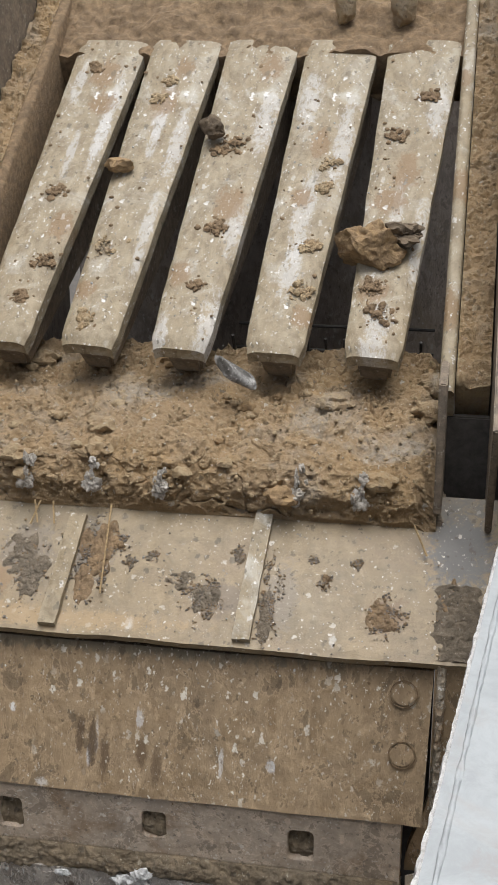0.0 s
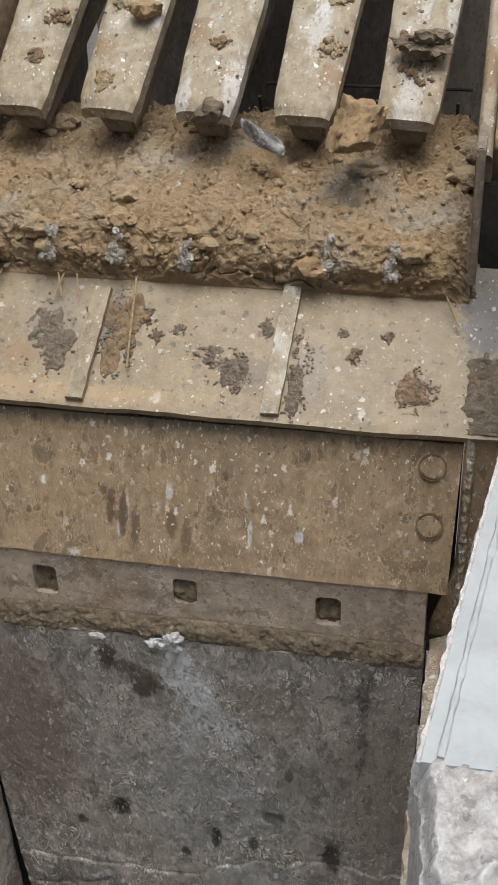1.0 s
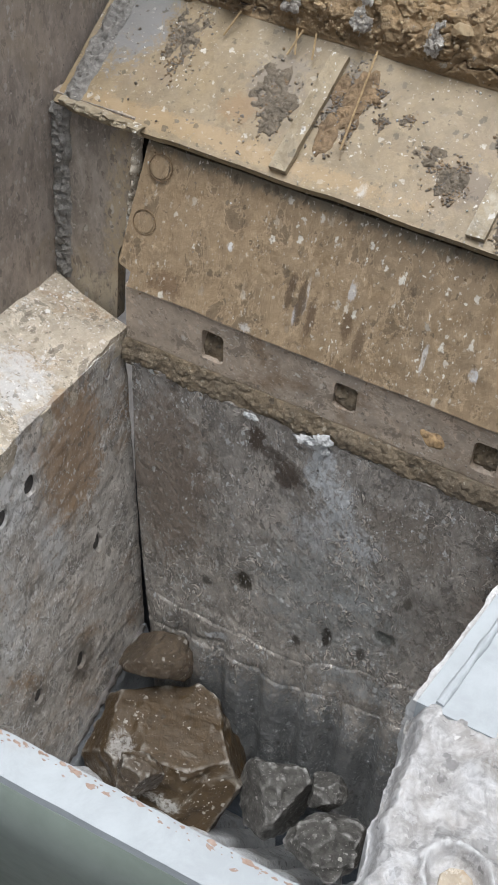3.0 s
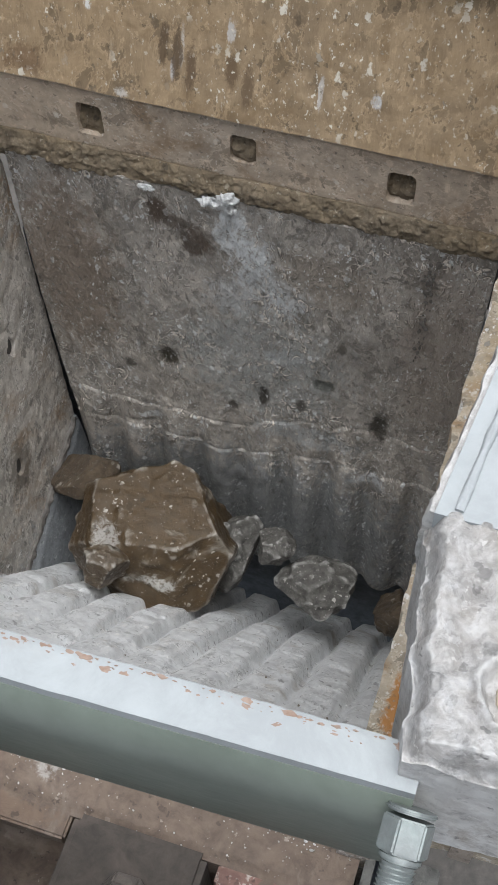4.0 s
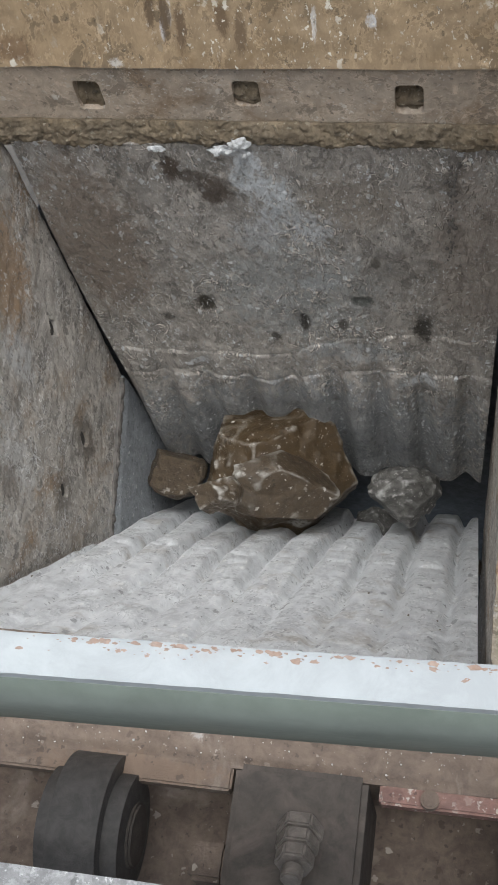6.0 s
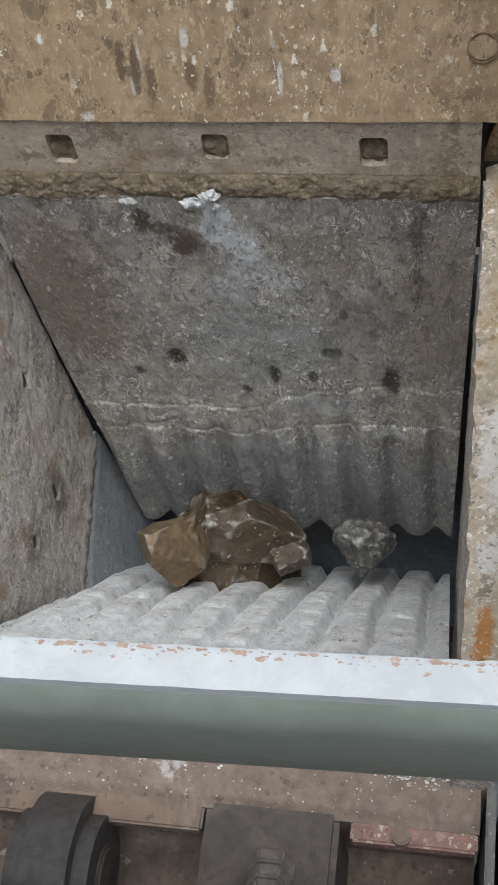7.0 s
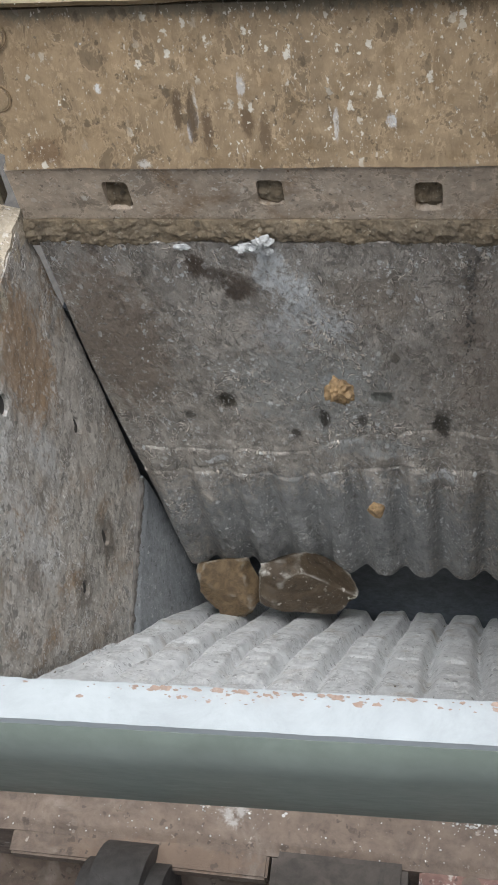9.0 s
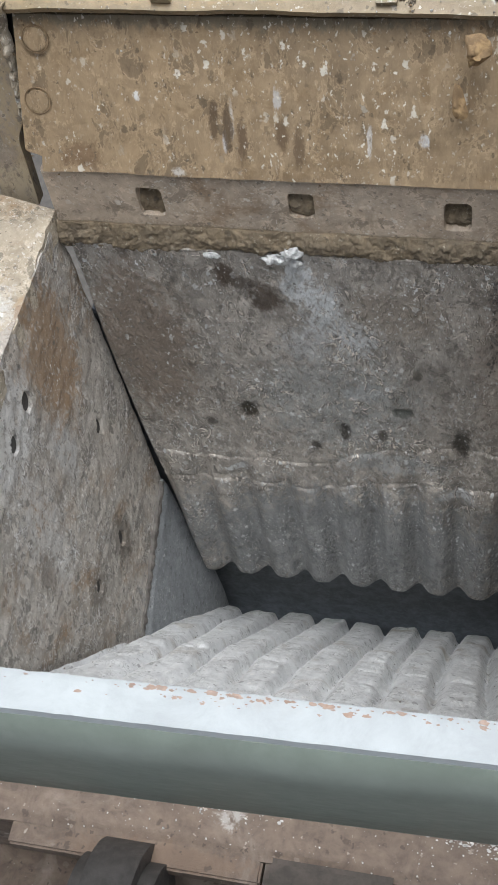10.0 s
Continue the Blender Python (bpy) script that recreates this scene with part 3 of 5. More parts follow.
# ---- the place ----
def build_ground():
    bm = bmesh.new()
    bmesh.ops.create_grid(bm, x_segments=60, y_segments=60, size=150)
    for v in bm.verts:
        v.co.z = -3.6 + 0.05 * n3(v.co.x, v.co.y, 0, 0.2)
    ob = part("ground", bm, GROUND)
    tagged(ob, "grey gravel yard ground far below the crusher", "ground", kind="structure")


RIB = 0.1135


def ribs(x, worn=0.0):
    """Rounded tooth profile of a jaw plate, 0 in the valley and 1 on the crest."""
    f = 0.5 + 0.5 * math.cos(2 * math.pi * (x - 0.06) / RIB)
    return 1 - (1 - f) ** (1.8 - worn)


def build_fixed_jaw():
    jaw = thing("fixed_jaw", "worn dark grey manganese fixed jaw plate with ribbed foot", "jaw plate")

    def face(u, v):
        z = lerp(-0.065, -1.52, v)
        left, right = lerp(-0.038, 0.040, step(0.1, 1, v) * v), lerp(0.985, 0.955, v)
        x = lerp(left, right, u)
        wave = ribs(x)
        deep = step(-0.70, -1.08, z)
        y = -0.034 * deep * wave
        # two scalloped wear steps where the teeth begin
        for level, rise, height in ((-0.865, 0.10, 0.003), (-0.965, 0.05, 0.0035)):
            at = z - level - rise * step(0.4, 0.7, x) - 0.018 * wave + 0.012 * n3(x, level, 0, 8)
            y -= height * step(0.004, -0.003, at) - 0.002 * math.exp(-((at - 0.004) / 0.004) ** 2)
        y += 0.004 * n3(x, 3.0, z * 0.5, 6, 4) + 0.0018 * n3(x, 7.0, z * 0.6, 30, 4) + 0.0012 * n3(x + z * 0.3, 7.0, z * 0.6, 80, 3)
        # gouges
        for gx, gz, w, h, d in ((0.281, -0.645, 0.030, 0.035, 0.012), (0.517, -0.708, 0.014, 0.04, 0.012), (0.80, -0.727, 0.03, 0.065, 0.014),
                                (0.185, -0.93, 0.035, 0.012, 0.010), (0.655, -0.60, 0.03, 0.015, 0.006), (0.46, -1.14, 0.02, 0.03, 0.008)):
            y += d * math.exp(-((x - gx) / w) ** 2 - ((z - gz) / h) ** 2)
        foot = step(-1.44, -1.52, z)
        y += 0.03 * step(0.016, 0.0, u) ** 2
        return Vector((x, y + 0.05 * foot * foot, z))
    part("wear_face", slab(face, 340, 430, (0, 0.09, 0)), JAW, jaw)

    crumbs("pock_mark", jaw, lambda rnd: (0.865 + 0.006 * rnd.gauss(0, 1), -0.002, -0.1 - 0.34 * rnd.random()), 60, 0.002, 0.007, DARK_STEEL, 3, (1, 0.4, 1.6))
    crumbs("scale_flake", jaw, lambda rnd: (rnd.uniform(0, 0.95), 0.0, -0.1 - rnd.random() * 1.0), 260, 0.0008, 0.004, JAW, 4, (1, 0.5, 1.5))

    def seam(u, v):
        x, z = lerp(-0.05, 0.985, u), lerp(-0.016, -0.092, v)
        lumps = n3(x, 2, z * 1.2, 14, 5) + 0.5 * abs(n3(x, 5, z, 40, 3))
        return Vector((x, 0.014 * (1 - v) ** 3 - 0.016 * v * (1 - v) + 0.020 * v ** 3 - 0.010 * lumps - 0.003 * n3(x, 2, z, 90, 3), z))
    part("packed_mud", slab(seam, 420, 44, (0, 0.03, 0)), MUD_BAND, jaw, "brown mud packed along the plate's upper edge")
    for x, z, w, h in ((0.281, -0.076, 0.023, 0.009), (0.415, -0.074, 0.034, 0.013), (0.452, -0.060, 0.027, 0.020), (0.460, -0.086, 0.014, 0.012)):
        part("white_crust", patch(bmesh.new(), (x, -0.006, z), (w, 0, 0), (0, 0, h), x * 40, 0.010), WHITE_CRUST, jaw, "white crust on the plate's upper edge")


def build_jaw_clamp():
    clamp = thing("jaw_clamp", "grey steel clamp bar above the fixed jaw with square pockets", "clamp bar")
    pockets = ((0.171, 0.050, 0.0245, 0.036), (0.481, 0.058, 0.024, 0.030), (0.784, 0.047, 0.0245, 0.034))

    def inside(x, z):
        deep = 0.0
        for px, pz, w, h in pockets:
            d = max(((abs(x - px) / w) ** 7 + (abs(z - pz) / h) ** 7) ** (1 / 7), 0)
            deep = max(deep, step(1.06, 0.95, d + 0.03 * n3(x, z, 3, 60, 3)))
        return deep

    def face(u, v):
        x, z = lerp(-0.045, 0.983, u), lerp(0.128, -0.030, v)
        roll = 0.010 * step(0.90, 1, v) + 0.004 * step(0.05, 0, v)
        return Vector((x, 0.018 + 0.0022 * n3(x, 4, z, 12) + roll + 0.055 * inside(x, z), z + 0.003 * n3(x, 7, 0, 12) * (v > 0.97)))
    part("bar", slab(face, 520, 76, (0, 0.08, 0)), STRIP, clamp)
    for k, (px, pz, w, h) in enumerate(pockets):
        def fill(u, v, px=px, pz=pz, w=w, h=h, more=0.040 if k == 1 else 0.0):
            x, z = px + (u - 0.5) * 2.1 * w, pz + (0.5 - v) * 2.1 * h
            return Vector((x, 0.028 + 0.030 * (1 - v) ** 2.5 - 0.4 * more * (1 - v) + 0.010 * n3(x, 2, z, 40, 4), z))
        part("pocket_mud", slab(fill, 18, 22, (0, 0.02, 0)), MUD_BAND, clamp, "mud caught in a square pocket")
    for k, (x, w) in enumerate(((0.06, 0.05), (0.475, 0.03), (0.62, 0.05), (0.86, 0.06))):
        part("smeared_mud", patch(bmesh.new(), (x, 0.022, -0.024), (w, 0, 0), (0, 0, 0.010), k * 3.0, 0.005), MUD_BAND, clamp)


def build_liner_plate():
    liner = thing("liner_plate", "tan clay-dusted steel liner plate with round bolt heads", "liner plate")

    def face(u, v):
        z = lerp(0.418, 0.132, v)
        x = lerp(lerp(-0.046, -0.068, v) + 0.034 * step(0.86, 0.90, v), lerp(1.03, 1.022, v), u)
        edge = 0.004 * n3(x, 1, 0, 5) if v > 0.97 else 0.0
        return Vector((x, 0.122 - 0.112 * v + 0.0025 * n3(x, 5, z, 6) + 0.0012 * n3(x, 5, z, 40), z + edge))
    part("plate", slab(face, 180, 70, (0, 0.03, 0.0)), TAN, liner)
    for x, y, z in ((0.975, 0.1035, 0.373), (0.977, 0.060, 0.262), (-0.005, 0.1045, 0.378), (-0.021, 0.065, 0.265)):
        m = pose(x, y, z, 70, 0, 0)
        bm = bmesh.new()
        cylinder(bm, m, 0.0245, 0.012, 32, bevel=0.003)
        head = part("bolt_head", bm, TAN, liner)
        bm = bmesh.new()
        ring = bmesh.ops.create_circle(bm, segments=36, radius=0.0272)["verts"]
        inner = bmesh.ops.create_circle(bm, segments=36, radius=0.0255)["verts"]
        for a in range(36):
            b = (a + 1) % 36
            bm.faces.new((ring[a], ring[b], inner[b], inner[a]))
        made = bmesh.ops.extrude_face_region(bm, geom=bm.faces[:])["geom"]
        bmesh.ops.translate(bm, verts=[g for g in made if isinstance(g, bmesh.types.BMVert)], vec=(0, 0, 0.0025))
        bmesh.ops.transform(bm, matrix=m @ pose(0, 0, 0.003), verts=bm.verts[:])
        part("seat_ring", bm, MUD_TAN, head, "dark gap round a bolt head")
    def on_liner(rnd):
        z = rnd.uniform(0.12, 0.41)
        return rnd.uniform(-0.07, 1.01), 0.122 - 0.112 * (0.418 - z) / 0.302, z
    crumbs("mud_fleck", liner, on_liner, 260, 0.0008, 0.004, MUD_TAN, 5, (1, 0.4, 1.4))
    crumbs("slurry_fleck", liner, on_liner, 150, 0.0007, 0.003, LUMPY, 6, (1, 0.4, 1.5))
    # dark sheet added as the shade of the recess behind
    solid("recess_shade", box(-0.09, 1.03, 0.16, 0.185, -0.4, 0.47, 0.003), DARK, "dark sheet standing in for the shaded recess behind the liner", "backing plate")


def apron_at(x, f):
    """On the apron's upper face: f from the lower edge (0) to where it runs under the clay (1)."""
    return Vector((x, lerp(0.100, 0.42, f), lerp(0.447, 0.652, f)))


APRON_UP = Vector((0, -0.205, 0.32)).normalized()


def build_apron():
    apron = thing("feed_apron", "dusty steel chute plate with two welded flat bars and mud splashes", "chute plate")

    def face(u, v):
        p = apron_at(lerp(-0.26, 1.15, u), v)
        return p + APRON_UP * (0.004 * n3(p.x, p.y, 0, 5) + 0.0012 * n3(p.x, p.y, 3, 40)) + Vector((0, 0, 0.006 * n3(p.x, 0, 8, 4) if v < 0.02 else 0))
    part("plate", slab(face, 180, 60, -APRON_UP * 0.02), APRON, apron)
    for x, top, seed in ((0.252, 0.72, 1), (0.652, 0.92, 2)):
        def bar(u, v, x=x, top=top, seed=seed):
            f = lerp(0.035, top, v)
            w = 0.036 + 0.003 * n3(v * 6, seed, 0)
            p = apron_at(x + (u - 0.5) * w + 0.010 * v, f)
            return p + APRON_UP * (0.013 + 0.003 * n3(p.x, p.y, seed, 30, 4))
        part("flat_bar", slab(bar, 8, 60, -APRON_UP * 0.014), BAR, apron, "pale clay-smeared flat bar")
    # splashes of mud
    spots = [(0.165, 0.38, 0.07, 0.10), (0.315, 0.48, 0.06, 0.13), (-0.06, 0.55, 0.06, 0.10), (0.56, 0.28, 0.05, 0.06), (0.93, 0.24, 0.045, 0.05),
             (0.695, 0.30, 0.03, 0.12), (0.44, 0.50, 0.02, 0.022), (0.36, 0.58, 0.028, 0.03), (0.395, 0.45, 0.018, 0.02), (0.62, 0.55, 0.02, 0.03),
             (0.80, 0.42, 0.018, 0.028), (0.865, 0.55, 0.016, 0.016), (0.775, 0.55, 0.012, 0.012), (1.05, 0.32, 0.035, 0.09), (0.50, 0.36, 0.05, 0.03)]
    def on_splash(rnd):
        x, f, w, h = rnd.choice(spots[:6] * 4 + spots)
        while True:
            a, b = rnd.gauss(0, 0.45), rnd.gauss(0, 0.45)
            if n3(a * 1.5 + x * 9, b * 1.5, 0, 1.5, 3) > 0.35 * (a * a + b * b) - 0.15:
                break
        return apron_at(x + a * w, max(0.01, f + b * h / 0.38)) + APRON_UP * 0.001
    crumbs("mud_grain", apron, on_splash, 4200, 0.0006, 0.0038, GREY_MUD, 14, (1, 1, 0.7))
    crumbs("brown_grain", apron, on_splash, 3600, 0.0006, 0.0038, MUD_TAN, 15, (1, 1, 0.7))
    across, along = Vector((1, 0, 0)), Vector((0, 0.32, 0.205)).normalized()
    rnd = random.Random(17)
    for k, (x, f, w, h) in enumerate(spots):
        for _ in range(7 if w > 0.04 else 3):
            at = apron_at(x + rnd.uniform(-0.45, 0.45) * w, max(0.03, f + rnd.uniform(-0.5, 0.5) * h / 0.38)) + APRON_UP * 0.0015
            size = rnd.uniform(0.22, 0.5)
            bm = patch(bmesh.new(), at, across * w * size, along * h * size, rnd.random() * 90, rnd.uniform(0.003, 0.006))
            part("mud_splash", bm, (MUD_SPLASH, MUD_TAN, MUD_SPLASH)[k % 3], apron)
    part("weld_run", weld_strip(apron_at(-0.225, 0.0), apron_at(-0.225, 0.95), 0.05, APRON_UP, 4.0, 0.012), WELD, apron, "rough grey weld along the chute's edge")
    part("mud_skirt", weld_strip(apron_at(1.07, 0.02), apron_at(1.07, 0.45), 0.09, APRON_UP, 9.0, 0.009), MUD_SPLASH, apron, "wet mud lying in the chute's corner")

    def on_apron(rnd):
        return apron_at(rnd.uniform(-0.2, 1.05), rnd.random() ** 1.6 * 0.9) + APRON_UP * 0.001
    crumbs("mud_fleck", apron, on_apron, 200, 0.0008, 0.004, GREY_MUD, 12)
    crumbs("slurry_fleck", apron, on_apron, 160, 0.0006, 0.003, LUMPY, 13)


def clay_profile(v):
    """Section of the clay bed from its front foot (0) to under the bars (1): y and z."""
    points = [(0.350, 0.610), (0.347, 0.668), (0.372, 0.712), (0.425, 0.740), (0.50, 0.762), (0.58, 0.782), (0.68, 0.795), (0.82, 0.82)]
    f = v * (len(points) - 1)
    i = min(int(f), len(points) - 2)
    return [lerp(points[i][k], points[i + 1][k], f - i) for k in (0, 1)]


def build_clay():
    bed = thing("clay_bed", "lumpy wet tan clay heaped on the feeder lip", "clay")

    def face(u, v):
        x = lerp(-0.10, 1.015, u)
        y, z = clay_profile(v)
        body = step(0, 0.03, v)
        big = n3(x, y + 2, z, 5, 4)
        lumps = abs(n3(x + 4, y, z, 16, 3))
        fine = n3(x, y, z + 1, 55, 4)
        cracks = max(0.0, 1 - abs(n3(x, y + 5, z, 14, 3)) * 9) * max(0.0, n3(x, y, z, 4, 2) + 0.35)
        crumbly = abs(n3(x + 2, y, z + 7, 34, 3))
        rise = body * (0.018 * big + 0.017 * (0.35 - lumps) - 0.014 * cracks + 0.010 * (0.3 - crumbly) + 0.005 * fine)
        end = step(0.0, 0.04, u) * step(1.0, 0.96, u)
        front = step(0.5, 0.2, v)
        return Vector((x, y - front * (rise * 0.9 + 0.012 * body * n3(x, v, 9, 3)), z + rise * (1 - 0.6 * front) - 0.03 * (1 - end)))
    part("clay_mass", slab(face, 470, 270, (0, 0.03, -0.05)), CLAY, bed)
    # clods standing out of the heap
    rnd = random.Random(3)
    for _ in range(40):
        v = rnd.uniform(0.1, 0.95)
        y, z = clay_profile(v)
        s = 0.008 + 0.026 * rnd.random() ** 2.5
        bm = clump(rnd.random() * 90, (s * 1.3, s, s * 0.8), 0.4, 3 if s > 0.018 else 2)
        bmesh.ops.translate(bm, verts=bm.verts[:], vec=(rnd.uniform(-0.08, 1.0), y - (0.012 if v < 0.4 else 0), z + 0.008))
        part("clod", bm, CLAY if rnd.random() < 0.75 else CLOD_CLAY, bed)
    def on_clay(rnd):
        v = rnd.uniform(0.03, 1)
        y, z = clay_profile(v)
        return rnd.uniform(-0.09, 1.0), y - 0.012 * (v < 0.4), z + 0.012
    crumbs("clay_crumb", bed, on_clay, 1800, 0.001, 0.006, CLAY, 31)
    crumbs("pale_crumb", bed, on_clay, 200, 0.001, 0.004, LEDGE, 32)
    # studs coated in white slurry along the front foot
    for k, x in enumerate((0.14, 0.292, 0.44, 0.726, 0.857)):
        rnd = random.Random(k + 5)
        bm = clump(k * 7 + 1, (0.017, 0.012, 0.018), 0.6, 4)
        bmesh.ops.translate(bm, verts=bm.verts[:], vec=(x, 0.338, 0.668))
        for n in range(7):
            r = rnd.uniform(0.003, 0.0075)
            extra = clump(rnd.random() * 50, (r * rnd.uniform(0.7, 1.3), r, r * rnd.uniform(1.0, 2.2)), 0.8, 3)
            h = rnd.uniform(0.008, 0.062)
            bmesh.ops.translate(extra, verts=extra.verts[:], vec=(x + 0.006 * h / 0.05 + rnd.gauss(0, 0.005), 0.336 + 0.25 * max(0, h - 0.02), 0.668 + h))
            me = bpy.data.meshes.new("stud")
            extra.to_mesh(me)
            extra.free()
            bm.from_mesh(me)
            bpy.data.meshes.remove(me)
        part("coated_stud", bm, STUD_CRUST, bed, "stud caked in white slurry")
    lip = solid("feeder_lip", box(-0.12, 1.03, 0.36, 0.62, 0.595, 0.625, 0.004), WEB, "thick steel discharge lip under the clay", "steel plate")
    # straws hanging from the clay onto the apron
    for x, lean, length in ((0.165, 0.012, 0.045), (0.178, -0.016, 0.05), (0.206, 0.008, 0.045), (0.335, 0.014, 0.20), (0.972, 0.03, 0.06), (0.04, -0.02, 0.05)):
        f = 0.76
        a, b = apron_at(x, f) + APRON_UP * 0.03, apron_at(x + lean, f - length / 0.38) + APRON_UP * 0.012
        bm = bmesh.new()
        turn = (b - a).to_track_quat("Z", "Y").to_matrix().to_4x4()
        cylinder(bm, Matrix.Translation((a + b) / 2) @ turn, 0.0022, (b - a).length, 6)
        solid("straw", bm, STRAW, "thin dry straw hanging from the clay", "straw", "straws in the clay")


SLOPE = math.degrees(math.atan2(0.545, 0.86))
UP_BAR = Matrix.Translation((0, 0.585, 0.915)) @ pose(0, 0, 0, SLOPE)


def build_grizzly():
    rnd = random.Random(8)
    for k, (x, near, far) in enumerate(((0.045, 0.128, 0.19), (0.25, 0.128, 0.19), (0.46, 0.130, 0.192), (0.672, 0.128, 0.19), (0.888, 0.124, 0.19))):
        bar = thing("grizzly_bar", "tapered steel grizzly bar smeared with clay and pale slurry", "grizzly bar", "bars of the grizzly feeder", m=UP_BAR @ pose(x - 0.030, -0.02, 0, 0, 0, -2.6))

        def top(u, v, k=k, near=near, far=far):
            s = v * 1.06
            w = lerp(near, far, v) * (1 - 0.10 * step(0.03, 0.0, v))
            a = (u - 0.5) * w
            round_ = 0.010 * (abs(u - 0.5) * 2) ** 6
            return Vector((a + 0.002 * n3(s, k, 0, 9), s, 0.002 * n3(a, s, k, 12) - round_ - 0.008 * step(0.025, 0, v)))
        part("wear_top", slab(top, 20, 120, (0, 0, -0.032)), BARS[k], bar)
        web = bmesh.new()
        verts = [web.verts.new(p) for p in (
            (-near * 0.36, 0.018, -0.026), (near * 0.36, 0.018, -0.026), (far * 0.44, 1.06, -0.026), (-far * 0.44, 1.06, -0.026),
            (-near * 0.26, 0.03, -0.13), (near * 0.26, 0.03, -0.13), (far * 0.34, 1.06, -0.28), (-far * 0.34, 1.06, -0.28))]
        for f in ((0, 1, 2, 3), (4, 5, 6, 7), (0, 1, 5, 4), (1, 2, 6, 5), (2, 3, 7, 6), (3, 0, 4, 7)):
            web.faces.new([verts[i] for i in f])
        bmesh.ops.bevel(web, geom=web.edges[:], offset=0.008, segments=2, affect="EDGES")
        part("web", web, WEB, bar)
        def on_bar(rnd, near=near, far=far):
            s = rnd.random()
            return (rnd.random() - 0.5) * lerp(near, far, s) * 0.94, s * 1.04, 0.0
        crumbs("clay_crumb", bar, on_bar, 70, 0.001, 0.006, MUD_TAN, 40 + k, (1.2, 1.2, 0.7))
        crumbs("slurry_fleck", bar, on_bar, 80, 0.0008, 0.0035, LUMPY, 60 + k)
        heaps = [(rnd.uniform(-0.04, 0.04), rnd.uniform(0.05, 0.98), rnd.uniform(0.014, 0.03)) for _ in range(4)]

        def on_heap(rnd, heaps=heaps):
            hx, hs, r = rnd.choice(heaps)
            a, b = rnd.gauss(0, 0.6), rnd.gauss(0, 0.6)
            return hx + a * r, max(0.01, hs + b * r * 0.9), 0.006 * math.exp(-a * a - b * b)
        crumbs("clay_crust", bar, on_heap, 260, 0.0015, 0.009, CLAY if k % 2 else MUD_TAN, 90 + k, (1.2, 1.2, 0.8))


def build_feeder_sides():
    for side, inner, name in ((1, 1.005, "right"), (-1, -0.085, "left")):
        wall = thing("side_liner", "clay-coated steel side liner of the grizzly feeder", "side plate", "feeder side liners", m=UP_BAR @ pose(inner, 0, 0))

        def cap(u, v, side=side):
            p = Vector((side * (u * 0.032), lerp(-0.13, 1.25, v), 0.035 + 0.006 * n3(v * 12, u * 0.4, side) - 0.010 * (abs(u - 0.5) * 2) ** 4))
            return p
        part("cap_strip", slab(cap, 8, 110, (0, 0, -0.16)), BAR if side > 0 else MUD_TAN, wall, "tan rounded edge strip")

        def shelf(u, v, side=side):
            return Vector((side * (0.034 + u * 0.07), lerp(-0.10, 1.25, v), 0.012 + 0.020 * n3(u * 0.07, v * 1.35, side, 16, 5) + 0.014 * abs(n3(u * 0.07, v * 1.35, side + 3, 40, 3))))
        part("mud_shelf", slab(shelf, 26, 300, (0, 0, -0.12)), CLAY, wall, "mud lying beside the strip")
        part("outer_plate", box(*sorted((side * 0.108, side * 0.122)), -0.36 if side > 0 else -0.12, 1.4, -0.30 if side > 0 else -0.26, 0.22, 0.003), WEB, wall)
        part("end_plate", box(*sorted((side * 0.004, side * 0.02)), -0.26, -0.12, -0.26, 0.02, 0.003, m=pose(0, 0, 0, -SLOPE)), WEB, wall, "dusty end plate")

    # mud-covered pan above the bars
    def pan(u, v):
        x = lerp(-0.12, 1.04, u)
        s = lerp(0.985, 1.75, v)
        return UP_BAR @ Vector((x, s, -0.012 + 0.10 * step(0.0, 1.0, v) + 0.03 * abs(n3(x, s, 2, 5, 5)) + 0.008 * n3(x, s, 2, 30, 4)))
    solid("feeder_pan", slab(pan, 160, 100, (0, 0.05, -0.12)), MUD_TAN, "mud-covered pan of the vibrating feeder", "feeder pan")
    for x, s in ((0.69, 0.03), (0.845, 0.035)):
        bm = clump(x * 10, (s, s, s * 2.2), 0.25, 3)
        bmesh.ops.translate(bm, verts=bm.verts[:], vec=UP_BAR @ Vector((x, 1.13, 0.06)))
        solid("mud_stub", bm, CLAY, "stub of mud standing on the feeder pan", "mud lump", "mud stubs on the pan")
    solid("hopper_wall", box(-0.3, 1.3, 2.1, 2.16, 0.1, 2.05, 0.004), WALL, "dark brown steel end wall of the feeder hopper", "steel wall", "hopper walls")
    # dark sheet added so that the slot beside the clay stays black
    solid("gap_shade", box(1.022, 1.22, 0.50, 0.52, 0.45, 0.80, 0.003), DARK, "added dark sheet standing in for the black slot beside the clay", "steel plate")
    # woven screen under the bars
    screen = thing("under_screen", "dark rusty wire screen hanging below the bars", "screen")
    for k in range(11):
        bm = bmesh.new()
        cylinder(bm, pose(0.5 + k * 0.045, 0.95, 0.62, 25, 0, 0), 0.004, 0.5, 6)
        part("wire", bm, DARK, screen)
    for k in range(8):
        bm = bmesh.new()
        cylinder(bm, pose(0.725, 0.95 + (k - 3.5) * 0.028, 0.62 + (k - 3.5) * 0.055, 0, 90, 0), 0.004, 0.50, 6)
        part("wire", bm, DARK, screen)
    # dark sheet added below to stand in for the shade between the bars
    solid("bar_gap_shade", box(-0.2, 1.15, 0.75, 2.1, 0.10, 0.14, 0.004), DARK, "added dark sheet that blackens the gaps between the grizzly bars", "steel plate")


